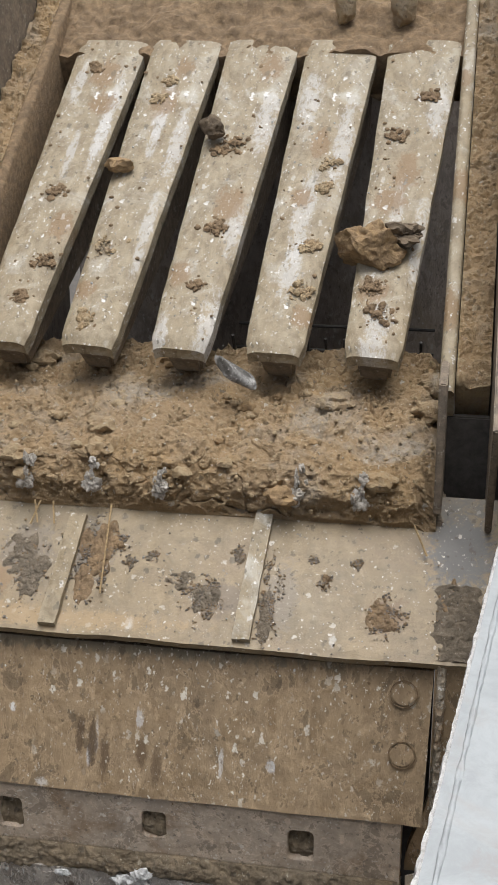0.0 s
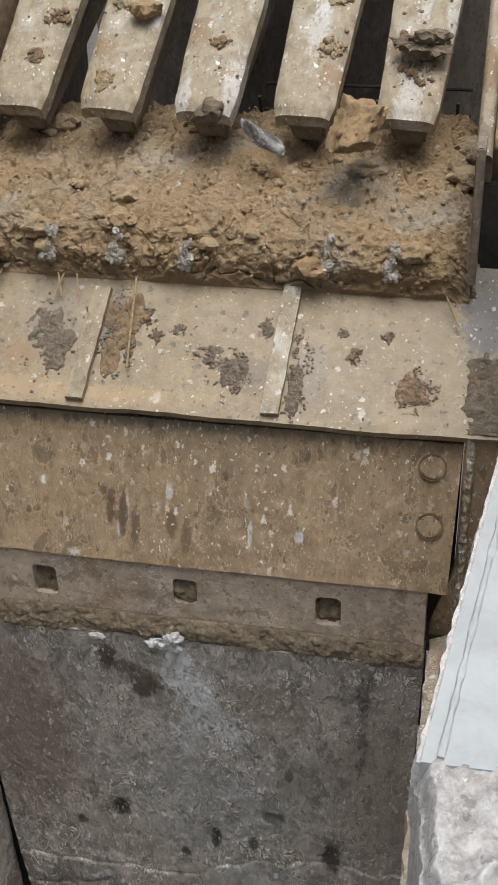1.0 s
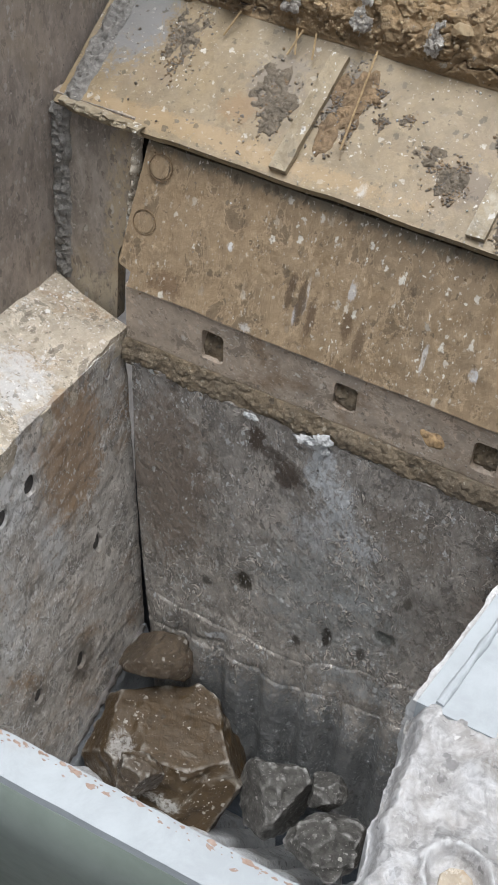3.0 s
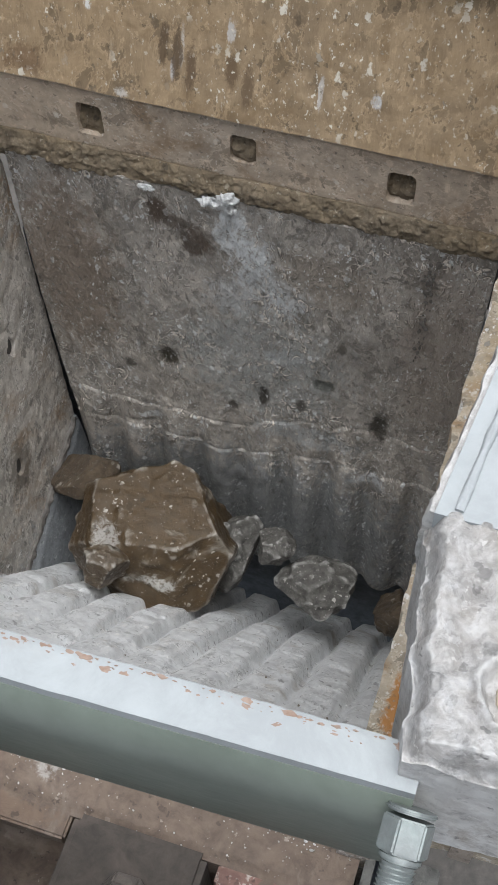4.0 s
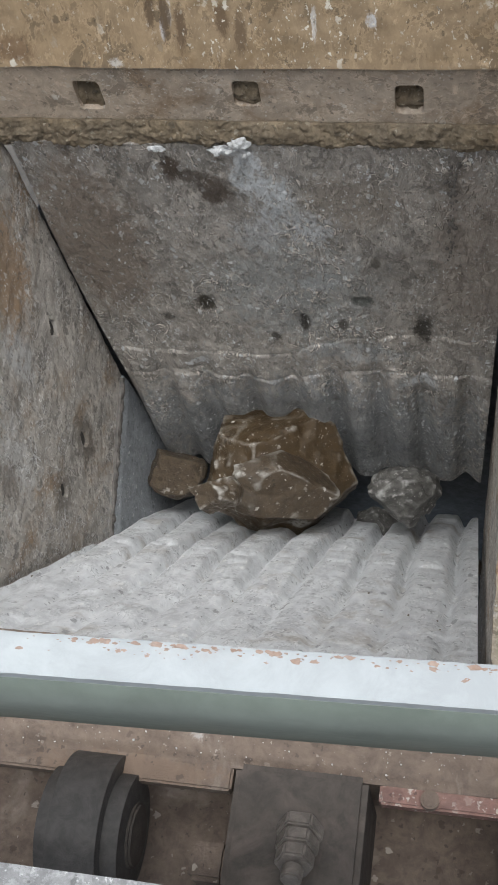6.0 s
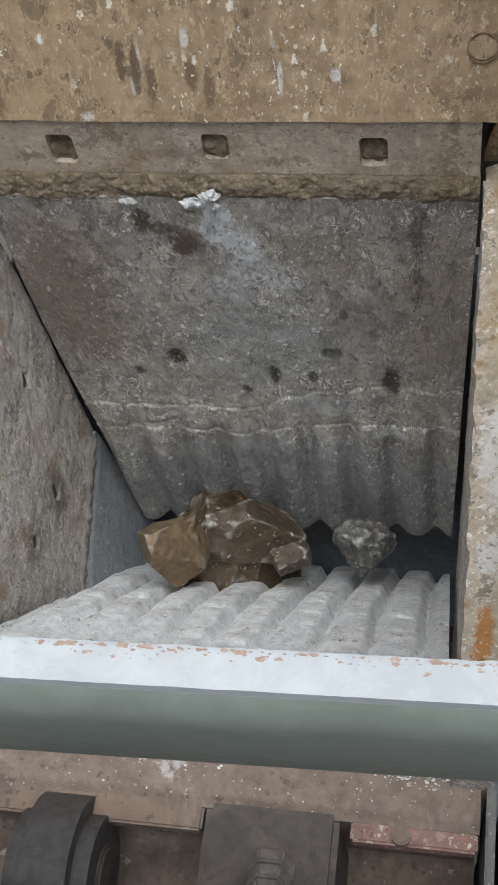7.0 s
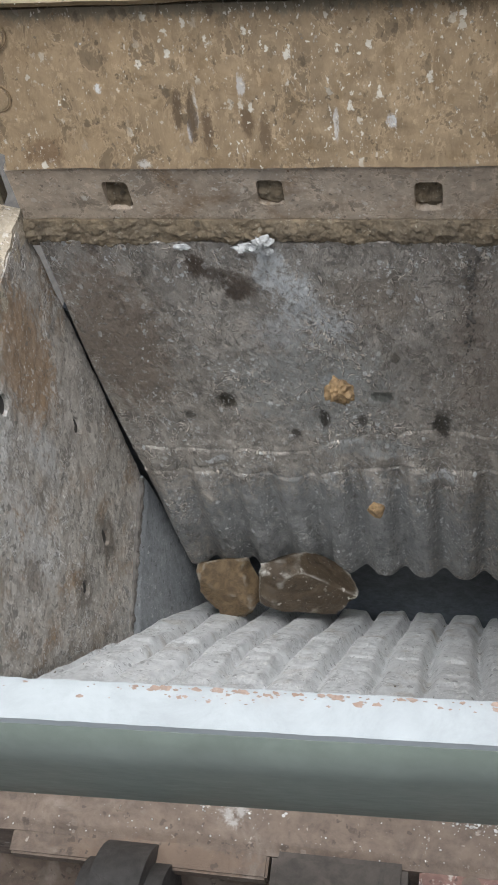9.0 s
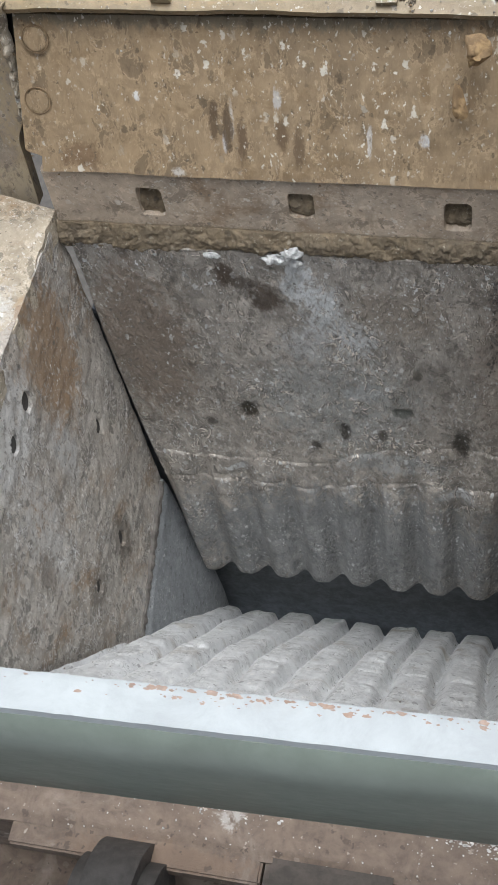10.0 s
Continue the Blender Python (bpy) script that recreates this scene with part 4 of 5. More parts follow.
def build_hopper():
    # corner plates beside the liner, in its plane
    for x0, x1, name in ((-0.275, -0.074, "left"), (1.032, 1.30, "right")):
        def face(u, v, x0=x0, x1=x1):
            z = lerp(0.46, -0.03, v)
            x = lerp(x0 - (0.042 * step(0.16, -0.02, z) if x0 > 0 else 0.0), x1 - (0.034 * step(0.22, 0.13, z) if x0 < 0 else 0.0), u)
            return Vector((x, 0.115 - 0.045 * v + 0.003 * n3(x, 2, z, 8), z))
        plate = thing("corner_plate", "brown steel filler plate beside the liner with rough welds", "steel plate", "filler plates")
        part("plate", slab(face, 20, 40, (0, 0.03, 0)), CORNER if x0 < 0 else TAN, plate)
        if x0 < 0:
            part("weld_run", weld_strip((-0.235, 0.092, 0.461), (-0.045, 0.096, 0.449), 0.02, (0, -1, 0.4), 8.0, 0.016), BAR, plate, "ragged tan weld under the chute's edge")
            part("weld_run", weld_strip((-0.252, 0.107, 0.44), (-0.252, 0.078, 0.03), 0.045, (0, -1, 0.1), 1.0, 0.012), WELD, plate, "broad rough grey weld")
            part("weld_run", weld_strip((-0.064, 0.112, 0.455), (-0.080, 0.092, 0.20), 0.018, (0, -1, 0.1), 3.0, 0.014), LEDGE, plate, "ragged tan weld beside the liner")
        else:
            part("weld_run", weld_strip((1.046, 0.112, 0.455), (1.042, 0.074, 0.03), 0.018, (0, -1, 0.1), 5.0, 0.010), LEDGE, plate, "ragged tan weld beside the liner")
    # ledges on top of the cheek plates
    left = quad((-0.275, 0.075, 0.035), (-0.052, 0.03, -0.004), (-0.275, -1.10, 0.048), (-0.052, -1.10, -0.01), 0.012, 7)
    ledge_left = solid("ledge", slab(lambda u, v: left(u, v) + Vector((0.012 * n3(v * 14, 3, 1) * step(0.8, 1, u), 0, 0)), 40, 150, (0, 0, -0.06)), LEDGE,
          "pale slurry-caked ledge on the cheek plate", "ledge", "ledges", smooth=60)
    right = quad((0.994, 0.05, -0.03), (1.22, 0.09, 0.02), (0.990, -1.09, 0.0), (1.22, -1.09, 0.047), 0.012, 7, 4.0)
    ledge_right = solid("ledge", slab(lambda u, v: right(u, v) + Vector((0.010 * n3(v * 14, 3, 6) * step(0.2, 0, u), 0, 0)), 40, 150, (0, 0, -0.06)), LEDGE,
          "rust-stained slurry-caked ledge on the cheek plate", "ledge", "ledges", smooth=60)
    crumbs("slurry_crumb", ledge_left, lambda rnd: left(rnd.random(), rnd.random()), 200, 0.0008, 0.005, LUMPY, 80)
    crumbs("slurry_crumb", ledge_right, lambda rnd: right(rnd.random(), rnd.random()), 200, 0.0008, 0.005, LUMPY, 81)
    # side walls of the hopper
    def wall_left(u, v):
        y, z = lerp(-1.4, 1.9, u), lerp(1.6, -0.02, v)
        return Vector((-0.272 + 0.004 * n3(0, y, z, 3), y, z))
    solid("hopper_wall", slab(wall_left, 80, 60, (-0.03, 0, 0)), WALL, "streaked brown steel side wall of the hopper", "steel wall", "hopper walls")

    def wall_right(u, v):
        y, z = lerp(-1.1, 1.9, u), lerp(0.885, -0.02, v)
        return Vector((1.14 + 0.06 * u + 0.004 * n3(1, y, z, 3), y, z))
    solid("hopper_wall", slab(wall_right, 80, 60, (0.03, 0, 0)), WALL, "brown steel side wall under a white flange", "steel wall", "hopper walls")
    flange = thing("top_flange", "white-painted flange along the hopper wall with a weld line", "flange")

    def top(u, v):
        y = lerp(-1.118, 0.75, v)
        inner = lerp(1.027, 1.24, v)
        x = lerp(inner, 1.55, u)
        return Vector((x, y, 0.902 + 0.002 * n3(x, y, 0, 6)))

    def lip(u, v):
        y, z = lerp(-1.115, 0.75, v), lerp(0.896, 0.80, u)
        x = lerp(1.027, 1.24, v) - 0.004 - 0.004 * abs(n3(0, y, z, 30, 4)) - 0.004 * math.sin(u * math.pi)
        return Vector((x, y, z))
    part("edge_lip", slab(lip, 16, 420, (0.02, 0, 0)), LUMPY, flange, "slurry-crusted lip under the flange")
    part("flange_plate", slab(top, 30, 90, (0, 0, -0.022)), WHITE, flange)
    part("weld_run", weld_strip((1.044, -1.112, 0.903), (1.255, 0.75, 0.903), 0.007, (0, 0, 1), 2.0, 0.004), WHITE, flange, "white painted weld bead")
    post = thing("corner_post", "white slurry-coated corner block beside the guard plate", "steel block")

    def lump(u, v):
        x, y = lerp(lerp(1.05, 1.022, v), 1.20, u) + 0.006 * n3(v * 6, 2, 0), lerp(-1.29, -1.10, v)
        ring = abs(math.hypot(x - 1.112, y + 1.235) - 0.026 - 0.004 * n3(x, y, 8, 40, 3)) / 0.005
        bowl = step(0.026, 0.018, math.hypot(x - 1.112, y + 1.235))
        wave = 0.010 * n3(x, y, 5, 12, 3) + 0.010 * abs(n3(x, y, 2, 18, 3)) + 0.003 * n3(x, y, 9, 60, 3) + 0.007 * math.exp(-ring * ring) - 0.012 * bowl
        edge = step(0, 0.08, u) * step(0, 0.06, v) * step(1, 0.94, v)
        return Vector((x, y, 0.862 + 0.03 * edge + wave))
    part("block", slab(lump, 110, 130, (0, 0, -0.16)), LUMPY, post)
    bm = bmesh.new()
    cylinder(bm, pose(1.112, -1.235, 0.880, 8, 5), 0.017, 0.016, 9, 0.013)
    part("stub", bm, LEDGE, post, "broken tan stub inside a ragged rim")
    # guard plate between camera and jaws
    guard = thing("guard_plate", "grey-green painted steel guard plate with a white top edge", "guard plate")

    def skew(x):
        return 0.028 * (x - 0.8)

    def front(u, v):
        x, d = lerp(-0.5, 1.065, u), 0.5 * v ** 1.6
        y = -1.3325 + 0.2125 * d + 0.0255 * math.exp(-d / 0.03)
        return Vector((x, y + skew(x) + 0.0006 * n3(x, 1, d, 4), 0.812 - d))
    part("plate", slab(front, 60, 60, (0, 0.022, 0)), GREEN, guard)

    def edge(u, v):
        x = lerp(-0.5, 1.065, u)
        worn = 0.0010 * n3(x, 3, 4, 60, 3) * step(0.5, 1, v)
        return Vector((x, lerp(-1.3065, -1.2705, v) + skew(x) + worn + 0.0004 * n3(x, v, 4, 30), 0.8265 - 0.002 * (abs(v - 0.5) * 2) ** 6))
    part("top_edge", slab(edge, 400, 10, (0, 0, -0.014)), WHITE, guard, "white painted top edge with chipped paint")
    rnd = random.Random(21)
    for _ in range(170):
        x = rnd.choice((0.45, 0.66, 0.72, 0.78, 0.9, 0.97)) + rnd.gauss(0, 0.05)
        s = 0.0004 + 0.0022 * rnd.random() ** 3
        bm = clump(rnd.random() * 70, (s * 2.0, s * 0.9, 0.0006), 0.8, 2)
        bmesh.ops.translate(bm, verts=bm.verts[:], vec=(x, -1.2735 + skew(x) - rnd.random() ** 3 * 0.012, 0.8262))
        part("paint_chip", bm, CHIPPED, guard)
    part("end_weld", bead((1.062, -1.322, 0.778), (1.066, -1.300, 0.786), 0.009, 5.0), RUST, guard, "rusty weld at the plate's end")
    fastener = thing("hanging_bolt", "galvanised hex nut and threaded rod under the guard plate", "bolt", m=pose(1.066, -1.322, 0.80, 113))
    for name, r, h, at, sides in (("washer", 0.019, 0.004, -0.018, 28), ("nut", 0.0195, 0.026, 0.0, 6), ("collar", 0.0155, 0.006, 0.0155, 24)):
        bm = bmesh.new()
        cylinder(bm, pose(0, 0, at, 0, 0, 20), r, h, sides, bevel=0.0015)
        part(name, bm, GALV, fastener)
    bm = bmesh.new()
    for k in range(9):
        cylinder(bm, pose(0, 0, 0.0205 + k * 0.0036), 0.0135, 0.0026, 24, 0.0118)
    cylinder(bm, pose(0, 0, 0.035), 0.0118, 0.038, 24)
    part("thread", bm, GALV, fastener)


def bead(a, b, r, seed):
    """A lumpy weld bead from a to b."""
    a, b = Vector(a), Vector(b)
    bm = bmesh.new()
    length = (b - a).length
    count = max(int(length / (r * 0.5)), 4)
    turn = (b - a).to_track_quat("Z", "Y").to_matrix().to_4x4()
    rings = []
    for k in range(count + 1):
        f = k / count
        rr = r * (1 + 0.3 * n3(f * length / r * 0.6, seed, 0, 1.0, 3)) * (0.5 if k in (0, count) else 1)
        rings.append([bm.verts.new(lerp(a, b, f) + turn.to_3x3() @ Vector((math.cos(t) * rr, math.sin(t) * rr, 0))) for t in [i * math.pi / 5 for i in range(10)]])
    for k in range(count):
        for i in range(10):
            j = (i + 1) % 10
            bm.faces.new((rings[k][i], rings[k][j], rings[k + 1][j], rings[k + 1][i]))
    bm.faces.new(rings[0])
    bm.faces.new(rings[-1])
    return bm


def build_cheeks():
    def left(u, v):
        y, z = lerp(-1.12, 0.02, u), lerp(-0.01, -2.0, v)
        x = -0.052 + 0.02 * step(0, -1.0, z) * 1.0 + (0.07 * step(-0.95, -1.75, z))
        x += 0.004 * n3(2, y, z, 5) + 0.0025 * n3(2, y, z, 26, 4)
        for gy, gz, w, h, square in ((-0.144, -0.55, 0.018, 0.034, 1), (-0.346, -0.165, 0.018, 0.026, 0), (-0.444, -0.178, 0.016, 0.022, 0), (-0.262, -0.885, 0.016, 0.028, 0), (-0.43, -0.83, 0.014, 0.024, 0)):
            a, b = abs(y - gy) / w, abs(z - gz) / h
            d = a + b if square else math.hypot(a, b)
            x -= 0.040 * step(1.05, 0.92, d + 0.1 * n3(y, z, 1, 40, 2))
        return Vector((x, y, z))
    cheek = solid("cheek_plate", slab(left, 300, 380, (-0.05, 0, 0)), CHEEK, "scoured steel cheek plate with pitted patches", "cheek plate", "cheek plates")
    # dark discs added in the holes to stand in for their shade
    for y, z, w, h, sides in ((-0.144, -0.55, 0.0185, 0.035, 4), (-0.346, -0.165, 0.018, 0.026, 14), (-0.444, -0.178, 0.016, 0.022, 14), (-0.262, -0.885, 0.016, 0.028, 11), (-0.43, -0.83, 0.014, 0.024, 9)):
        bm = bmesh.new()
        cylinder(bm, Matrix.Translation((left((y + 1.12) / 1.14, (z + 0.01) / -1.99).x + 0.031, y, z)) @ Matrix.Diagonal((1, w, h, 1)) @ pose(0, 0, 0, 0, 90, 0) @ pose(0, 0, 0, 0, 0, 45 if sides == 4 else 0), 1.0, 0.004, sides)
        part("hole_shade", bm, DARK, cheek, "dark disc standing in for the shade in a hole")

    def lower(u, v):
        y = lerp(-0.62, 0.018, u)
        z = lerp(-1.045 + 0.376 * (y - 0.03) + 0.006 * n3(y, 2, 0, 9), -1.98, v)
        flat = -0.052 + 0.02 * step(0, -1.0, z) + 0.07 * step(-0.95, -1.75, z)
        return Vector((flat + 0.011 - 0.006 * step(0.04, 0, v) + 0.0015 * n3(4, y, z, 20, 3), y, z))
    part("lower_liner", slab(lower, 100, 120, (-0.03, 0, 0)), CHEEK_LOW, cheek, "smooth blue-grey lower liner")
    part("joint_line", weld_strip((-0.022, 0.01, -1.050), (-0.012, -0.45, -1.224), 0.020, (1, 0, 0.05), 6.0, 0.006), DARK_STEEL, cheek, "dark joint packed with grit")

    def right(u, v):
        y, z = lerp(-1.12, 0.02, u), lerp(-0.03, -2.0, v)
        return Vector((0.992 - 0.018 * v + 0.003 * n3(9, y, z, 5) + 0.0025 * n3(9, y, z, 26, 4), y, z))
    solid("cheek_plate", slab(right, 130, 170, (0.05, 0, 0)), CHEEK, "scoured steel cheek plate", "cheek plate", "cheek plates")


SWING_TOP = Vector((0, -1.035, -0.125))
SWING_ANGLE = math.degrees(math.atan2(0.604, 1.0))
SWING_LENGTH = 1.98


def build_swing_jaw():
    """Built about the top of the plate: local y out of the wear face, local z up along it."""
    swing = thing("swing_jaw", "pale dusted ribbed swing jaw plate on its casting", "jaw plate", m=Matrix.Translation(SWING_TOP) @ pose(0, 0, 0, SWING_ANGLE))

    def face(u, v):
        z = -v * SWING_LENGTH
        x = lerp(lerp(-0.03, 0.03, v), lerp(0.975, 0.955, v), u)
        worn = step(-0.45, -1.1, z)
        wave = ribs(x + 0.02 * n3(x * 2, z * 1.5, 4))
        y = (0.011 + 0.024 * worn) * (1 - (1 - wave) ** 3.2) - 0.014
        y += 0.006 * n3(x, 8, z * 0.7, 6, 3) + 0.003 * n3(x + 5, 8, z * 0.8, 14, 4) + 0.0020 * n3(x, 8, z * 0.6, 26, 4)
        crack = abs(z + 1.02 + 0.05 * n3(x, 0, 3, 6)) / 0.014
        y -= 0.006 * math.exp(-crack * crack) * wave
        # scabs where the dusty crust has broken away
        y -= 0.002 * step(0.42, 0.50, n3(x, 6, z * 0.7, 9, 5))
        return Vector((x, y, z))
    part("wear_face", slab(face, 240, 340, (0, -0.07, 0)), SWING, swing)

    def on_face(rnd):
        return rnd.uniform(0, 0.95), rnd.uniform(-0.006, 0.012), rnd.uniform(-1.9, -0.3)
    crumbs("grit", swing, on_face, 160, 0.0008, 0.003, GREY_MUD, 77)
    return swing


def build_casting():
    cast = thing("jaw_holder", "red-brown cast jaw holder with wedge blocks and bolts", "casting")
    z = -0.10

    def top(u, v):
        x, y = lerp(-0.06, 1.028, u), lerp(-1.185, -1.003, v)
        return Vector((x, y, z + 0.004 * n3(x, y, 1, 8) + 0.002 * n3(x, y, 1, 50) - 0.012 * step(0.12, 0.0, v)))
    part("top_ledge", slab(top, 120, 40, (0, 0, -0.06)), CAST, cast)
    part("lower_shelf", box(-0.06, 1.028, -1.75, -1.14, z - 0.34, z - 0.25, 0.006), CAST, cast)
    part("back_face", box(-0.06, 1.028, -1.172, -1.10, z - 0.34, z - 0.055, 0.006), CAST, cast)
    part("wedge_block", box(0.618, 0.822, -1.46, -1.178, z - 0.30, z + 0.006, 0.010), CAST_DARK, cast, "dark wedge block")
    part("keeper_bar", box(0.838, 1.026, -1.212, -1.176, z - 0.045, z - 0.012, 0.004), CAST_RED, cast, "reddish keeper bar")
    part("keeper_bar", box(0.20, 0.612, -1.220, -1.176, z - 0.045, z - 0.012, 0.004), CAST, cast, "brown keeper bar")
    part("stop_block", box(0.545, 0.605, -1.345, -1.285, z - 0.26, z - 0.10, 0.008), CAST, cast)
    bm = bmesh.new()
    cylinder(bm, pose(0.914, -1.200, z - 0.006), 0.014, 0.022, 16, bevel=0.003)
    part("pin_head", bm, CAST, cast)
    for k, (r, sides) in enumerate(((0.036, 6), (0.033, 6), (0.030, 6), (0.016, 20))):
        bm = bmesh.new()
        cylinder(bm, pose(0.729, -1.270 - 0.022 * k, z + 0.012 + 0.013 * k, 58, 0, 0) @ pose(0, 0, 0, 0, 0, 30), r, 0.024, sides, bevel=0.003)
        part("hex_nut" if sides == 6 else "bolt_end", bm, NUT, cast, "hex nut on the wedge bolt" if sides == 6 else "")
    part("end_plate", box(1.036, 1.05, -1.5, -0.95, z - 0.3, z + 0.02, 0.003), END_GREY, cast, "grey end plate")
    part("end_plate", box(1.062, 1.14, -1.5, -1.1, z - 0.3, z + 0.01, 0.003), END_GREY, cast, "dusty grey flange")

    def on_cast(rnd):
        return rnd.uniform(-0.05, 1.02), rnd.uniform(-1.18, -1.0), z + 0.001
    crumbs("slurry_fleck", cast, on_cast, 700, 0.0004, 0.0018, LUMPY, 91)
    crumbs("slurry_patch", cast, lambda rnd: (rnd.choice((0.50, 0.60, 0.93)) + rnd.gauss(0, 0.035), -1.10 + rnd.gauss(0, 0.012), z + 0.002), 1100, 0.0005, 0.0026, LUMPY, 92, (1.5, 1, 0.4))
    roller = thing("roller", "dark rubber-rimmed roller under the guard plate", "roller")
    bm = bmesh.new()
    cylinder(bm, pose(0.400, -1.298, z - 0.045, 0, 90, 0), 0.118, 0.13, 64, bevel=0.026)
    part("rim", bm, DARK, roller)
    bm = bmesh.new()
    cylinder(bm, pose(0.458, -1.298, z - 0.045, 0, 90, 0), 0.05, 0.03, 24, bevel=0.004)
    part("hub", bm, CAST_DARK, roller)

    def edge(u, v):
        x, y = lerp(-0.4, 1.6, u), lerp(-1.9, -1.418, v)
        return Vector((x, y, 0.40 + 0.004 * n3(x, y, 1, 20, 4)))
    solid("platform_edge", slab(edge, 160, 40, (0, 0, -0.05)), PLATFORM, "pale speckled steel edge of the platform", "platform")


def build_discharge():
    """The dark throat under the jaws: walls and floor added to keep daylight out."""
    solid("discharge_wall", box(-0.1, 1.1, 0.10, 0.16, -2.75, -0.42, 0.004), THROAT, "added dark wall behind the fixed jaw, closing off the throat", "steel wall", "discharge walls")
    solid("discharge_wall", box(-0.14, -0.11, -1.5, 0.10, -2.75, -0.07, 0.004), THROAT, "added dark wall beside the jaws, closing off the throat", "steel wall", "discharge walls")
    solid("discharge_wall", box(1.06, 1.09, -1.5, 0.10, -2.75, -0.45, 0.004), THROAT, "added dark wall beside the jaws, closing off the throat", "steel wall", "discharge walls")
    solid("discharge_floor", box(-0.15, 1.1, -1.6, 0.2, -2.80, -2.752, 0.004), THROAT, "added dark floor under the jaws, hiding the bright ground", "chute floor")


MUD_SPLASH = material("drying_grey_brown_mud", ((0.25, 0.20, 0.14), (0.21, 0.175, 0.13), (0.16, 0.13, 0.094)), 12.0, 70, 0.8, 0.0, 0.8, (0.36, 0.32, 0.26), 0.3, 60)
STUD_CRUST = material("dirty_white_stud_crust", ((0.66, 0.63, 0.58), (0.5, 0.46, 0.40), (0.34, 0.29, 0.23)), 30.0, 80, 0.8, 0.0, 0.6)
WHITE_CRUST = material("white_lime_crust", ((0.74, 0.75, 0.75), (0.66, 0.67, 0.67), (0.5, 0.5, 0.5)), 20.0, 80, 0.8, 0.0, 0.6)
CAST_RED = material("faded_red_paint", ((0.27, 0.135, 0.11), (0.24, 0.15, 0.125), (0.19, 0.11, 0.09)), 6.0, 60, 0.75, 0.0, 0.3, (0.5, 0.45, 0.4), 0.7, 45)


build_ground()
build_fixed_jaw()
build_jaw_clamp()
build_liner_plate()
build_apron()
build_clay()
build_grizzly()
build_feeder_sides()
build_hopper()
build_cheeks()
SWING_JAW = build_swing_jaw()
build_casting()
build_discharge()


# ---- stones and other moving things ----
def stone(name, bm, mat, label, category="rock", group="stones in the crusher"):
    return solid(name, bm, mat, label, category, group, smooth=50)


BOULDER_FACETS = (((0.02, -0.12, 1.0), 0.62), ((0.12, -0.85, 0.42), 0.72), ((0.62, -0.66, 0.35), 0.76), ((-0.85, -0.25, 0.42), 0.78), ((0.80, 0.42, 0.35), 0.74),
                  ((-0.52, 0.70, 0.42), 0.76), ((-0.55, -0.78, 0.05), 0.80), ((0.30, 0.85, 0.2), 0.78), ((0.95, -0.1, -0.2), 0.82), ((-0.9, 0.1, -0.35), 0.80),
                  ((0.0, -0.6, -0.8), 0.78), ((0.2, 0.5, -0.85), 0.75), ((-0.3, -0.25, 0.92), 0.70))
BOULDER = stone("boulder", boulder(4, (0.248, 0.208, 0.205), 0, 6, 0.042, BOULDER_FACETS), BOULDER_ROCK, "large wet brown boulder with pale slurry streaks")
FRAGMENT = stone("rock", boulder(12, (0.20, 0.11, 0.11), 13, 5, 0.045), ROCK, "long brown broken rock with pale scrapes")
LEFT = stone("rock", boulder(21, (0.105, 0.085, 0.10), 9, 5, 0.06), DARK_ROCK, "brown angular rock against the cheek plate")
TALL = stone("rock", boulder(27, (0.10, 0.10, 0.155), 9, 5, 0.09), GREY_ROCK, "tall grey-brown broken rock under the boulder")
CHIP = stone("rock", boulder(33, (0.07, 0.055, 0.065), 8, 5, 0.06), ROCK, "small brown rock chip")
GREY_SMALL = stone("rock", boulder(41, (0.062, 0.062, 0.075), 8, 5, 0.08), GREY_ROCK, "small grey broken rock")
GREY_FLAT = stone("rock", boulder(57, (0.12, 0.085, 0.09), 9, 5, 0.08), GREY_ROCK, "grey broken rock with pale edges")
DARK_RIGHT = stone("rock", boulder(63, (0.07, 0.06, 0.085), 7, 4, 0.12), DARK_ROCK, "dark brown wet rock")
CLOD = stone("clay_clod", boulder(72, (0.080, 0.066, 0.064), 8, 5, 0.16), CLOD_CLAY, "ochre angular clay clod tumbling down the feed", "clay clod", "falling clods")
BALL = stone("pebble", boulder(81, (0.037, 0.032, 0.031), 7, 4, 0.16), MUD, "round grey-brown stone rolling down a grizzly bar", "pebble", "falling clods")
WET_CLOD = stone("clay_clod", clump(85, (0.052, 0.036, 0.026), 0.6, 4), MUD, "dark wet clay clod on a grizzly bar", "clay clod", "falling clods")
PEBBLE = stone("pebble", clump(88, (0.032, 0.024, 0.020), 0.4, 3), CLOD_CLAY, "ochre pebble sliding on a grizzly bar", "pebble", "falling clods")
WALL_CLOD = stone("clay_clod", boulder(94, (0.125, 0.10, 0.10), 9, 5, 0.06), WALL_CLAY, "big ochre clay clod that falls into the jaws", "clay clod", "falling clods")
CRUMB = stone("clay_clod", boulder(101, (0.028, 0.02, 0.02), 6, 3, 0.2), CLOD_CLAY, "small ochre clay clod in the air", "clay clod", "falling clods")
LATE = stone("clay_clod", boulder(107, (0.042, 0.033, 0.034), 6, 4, 0.3), CLOD_CLAY, "ochre clay clod bouncing on the swing jaw", "clay clod", "falling clods")
LATE_SMALL = stone("clay_clod", boulder(113, (0.024, 0.02, 0.02), 6, 3, 0.2), CLOD_CLAY, "small ochre clay clod in the air", "clay clod", "falling clods")
LAST = stone("clay_clod", boulder(119, (0.030, 0.026, 0.030), 6, 3, 0.2), CLOD_CLAY, "brown clay clod falling past the liner plate", "clay clod", "falling clods")
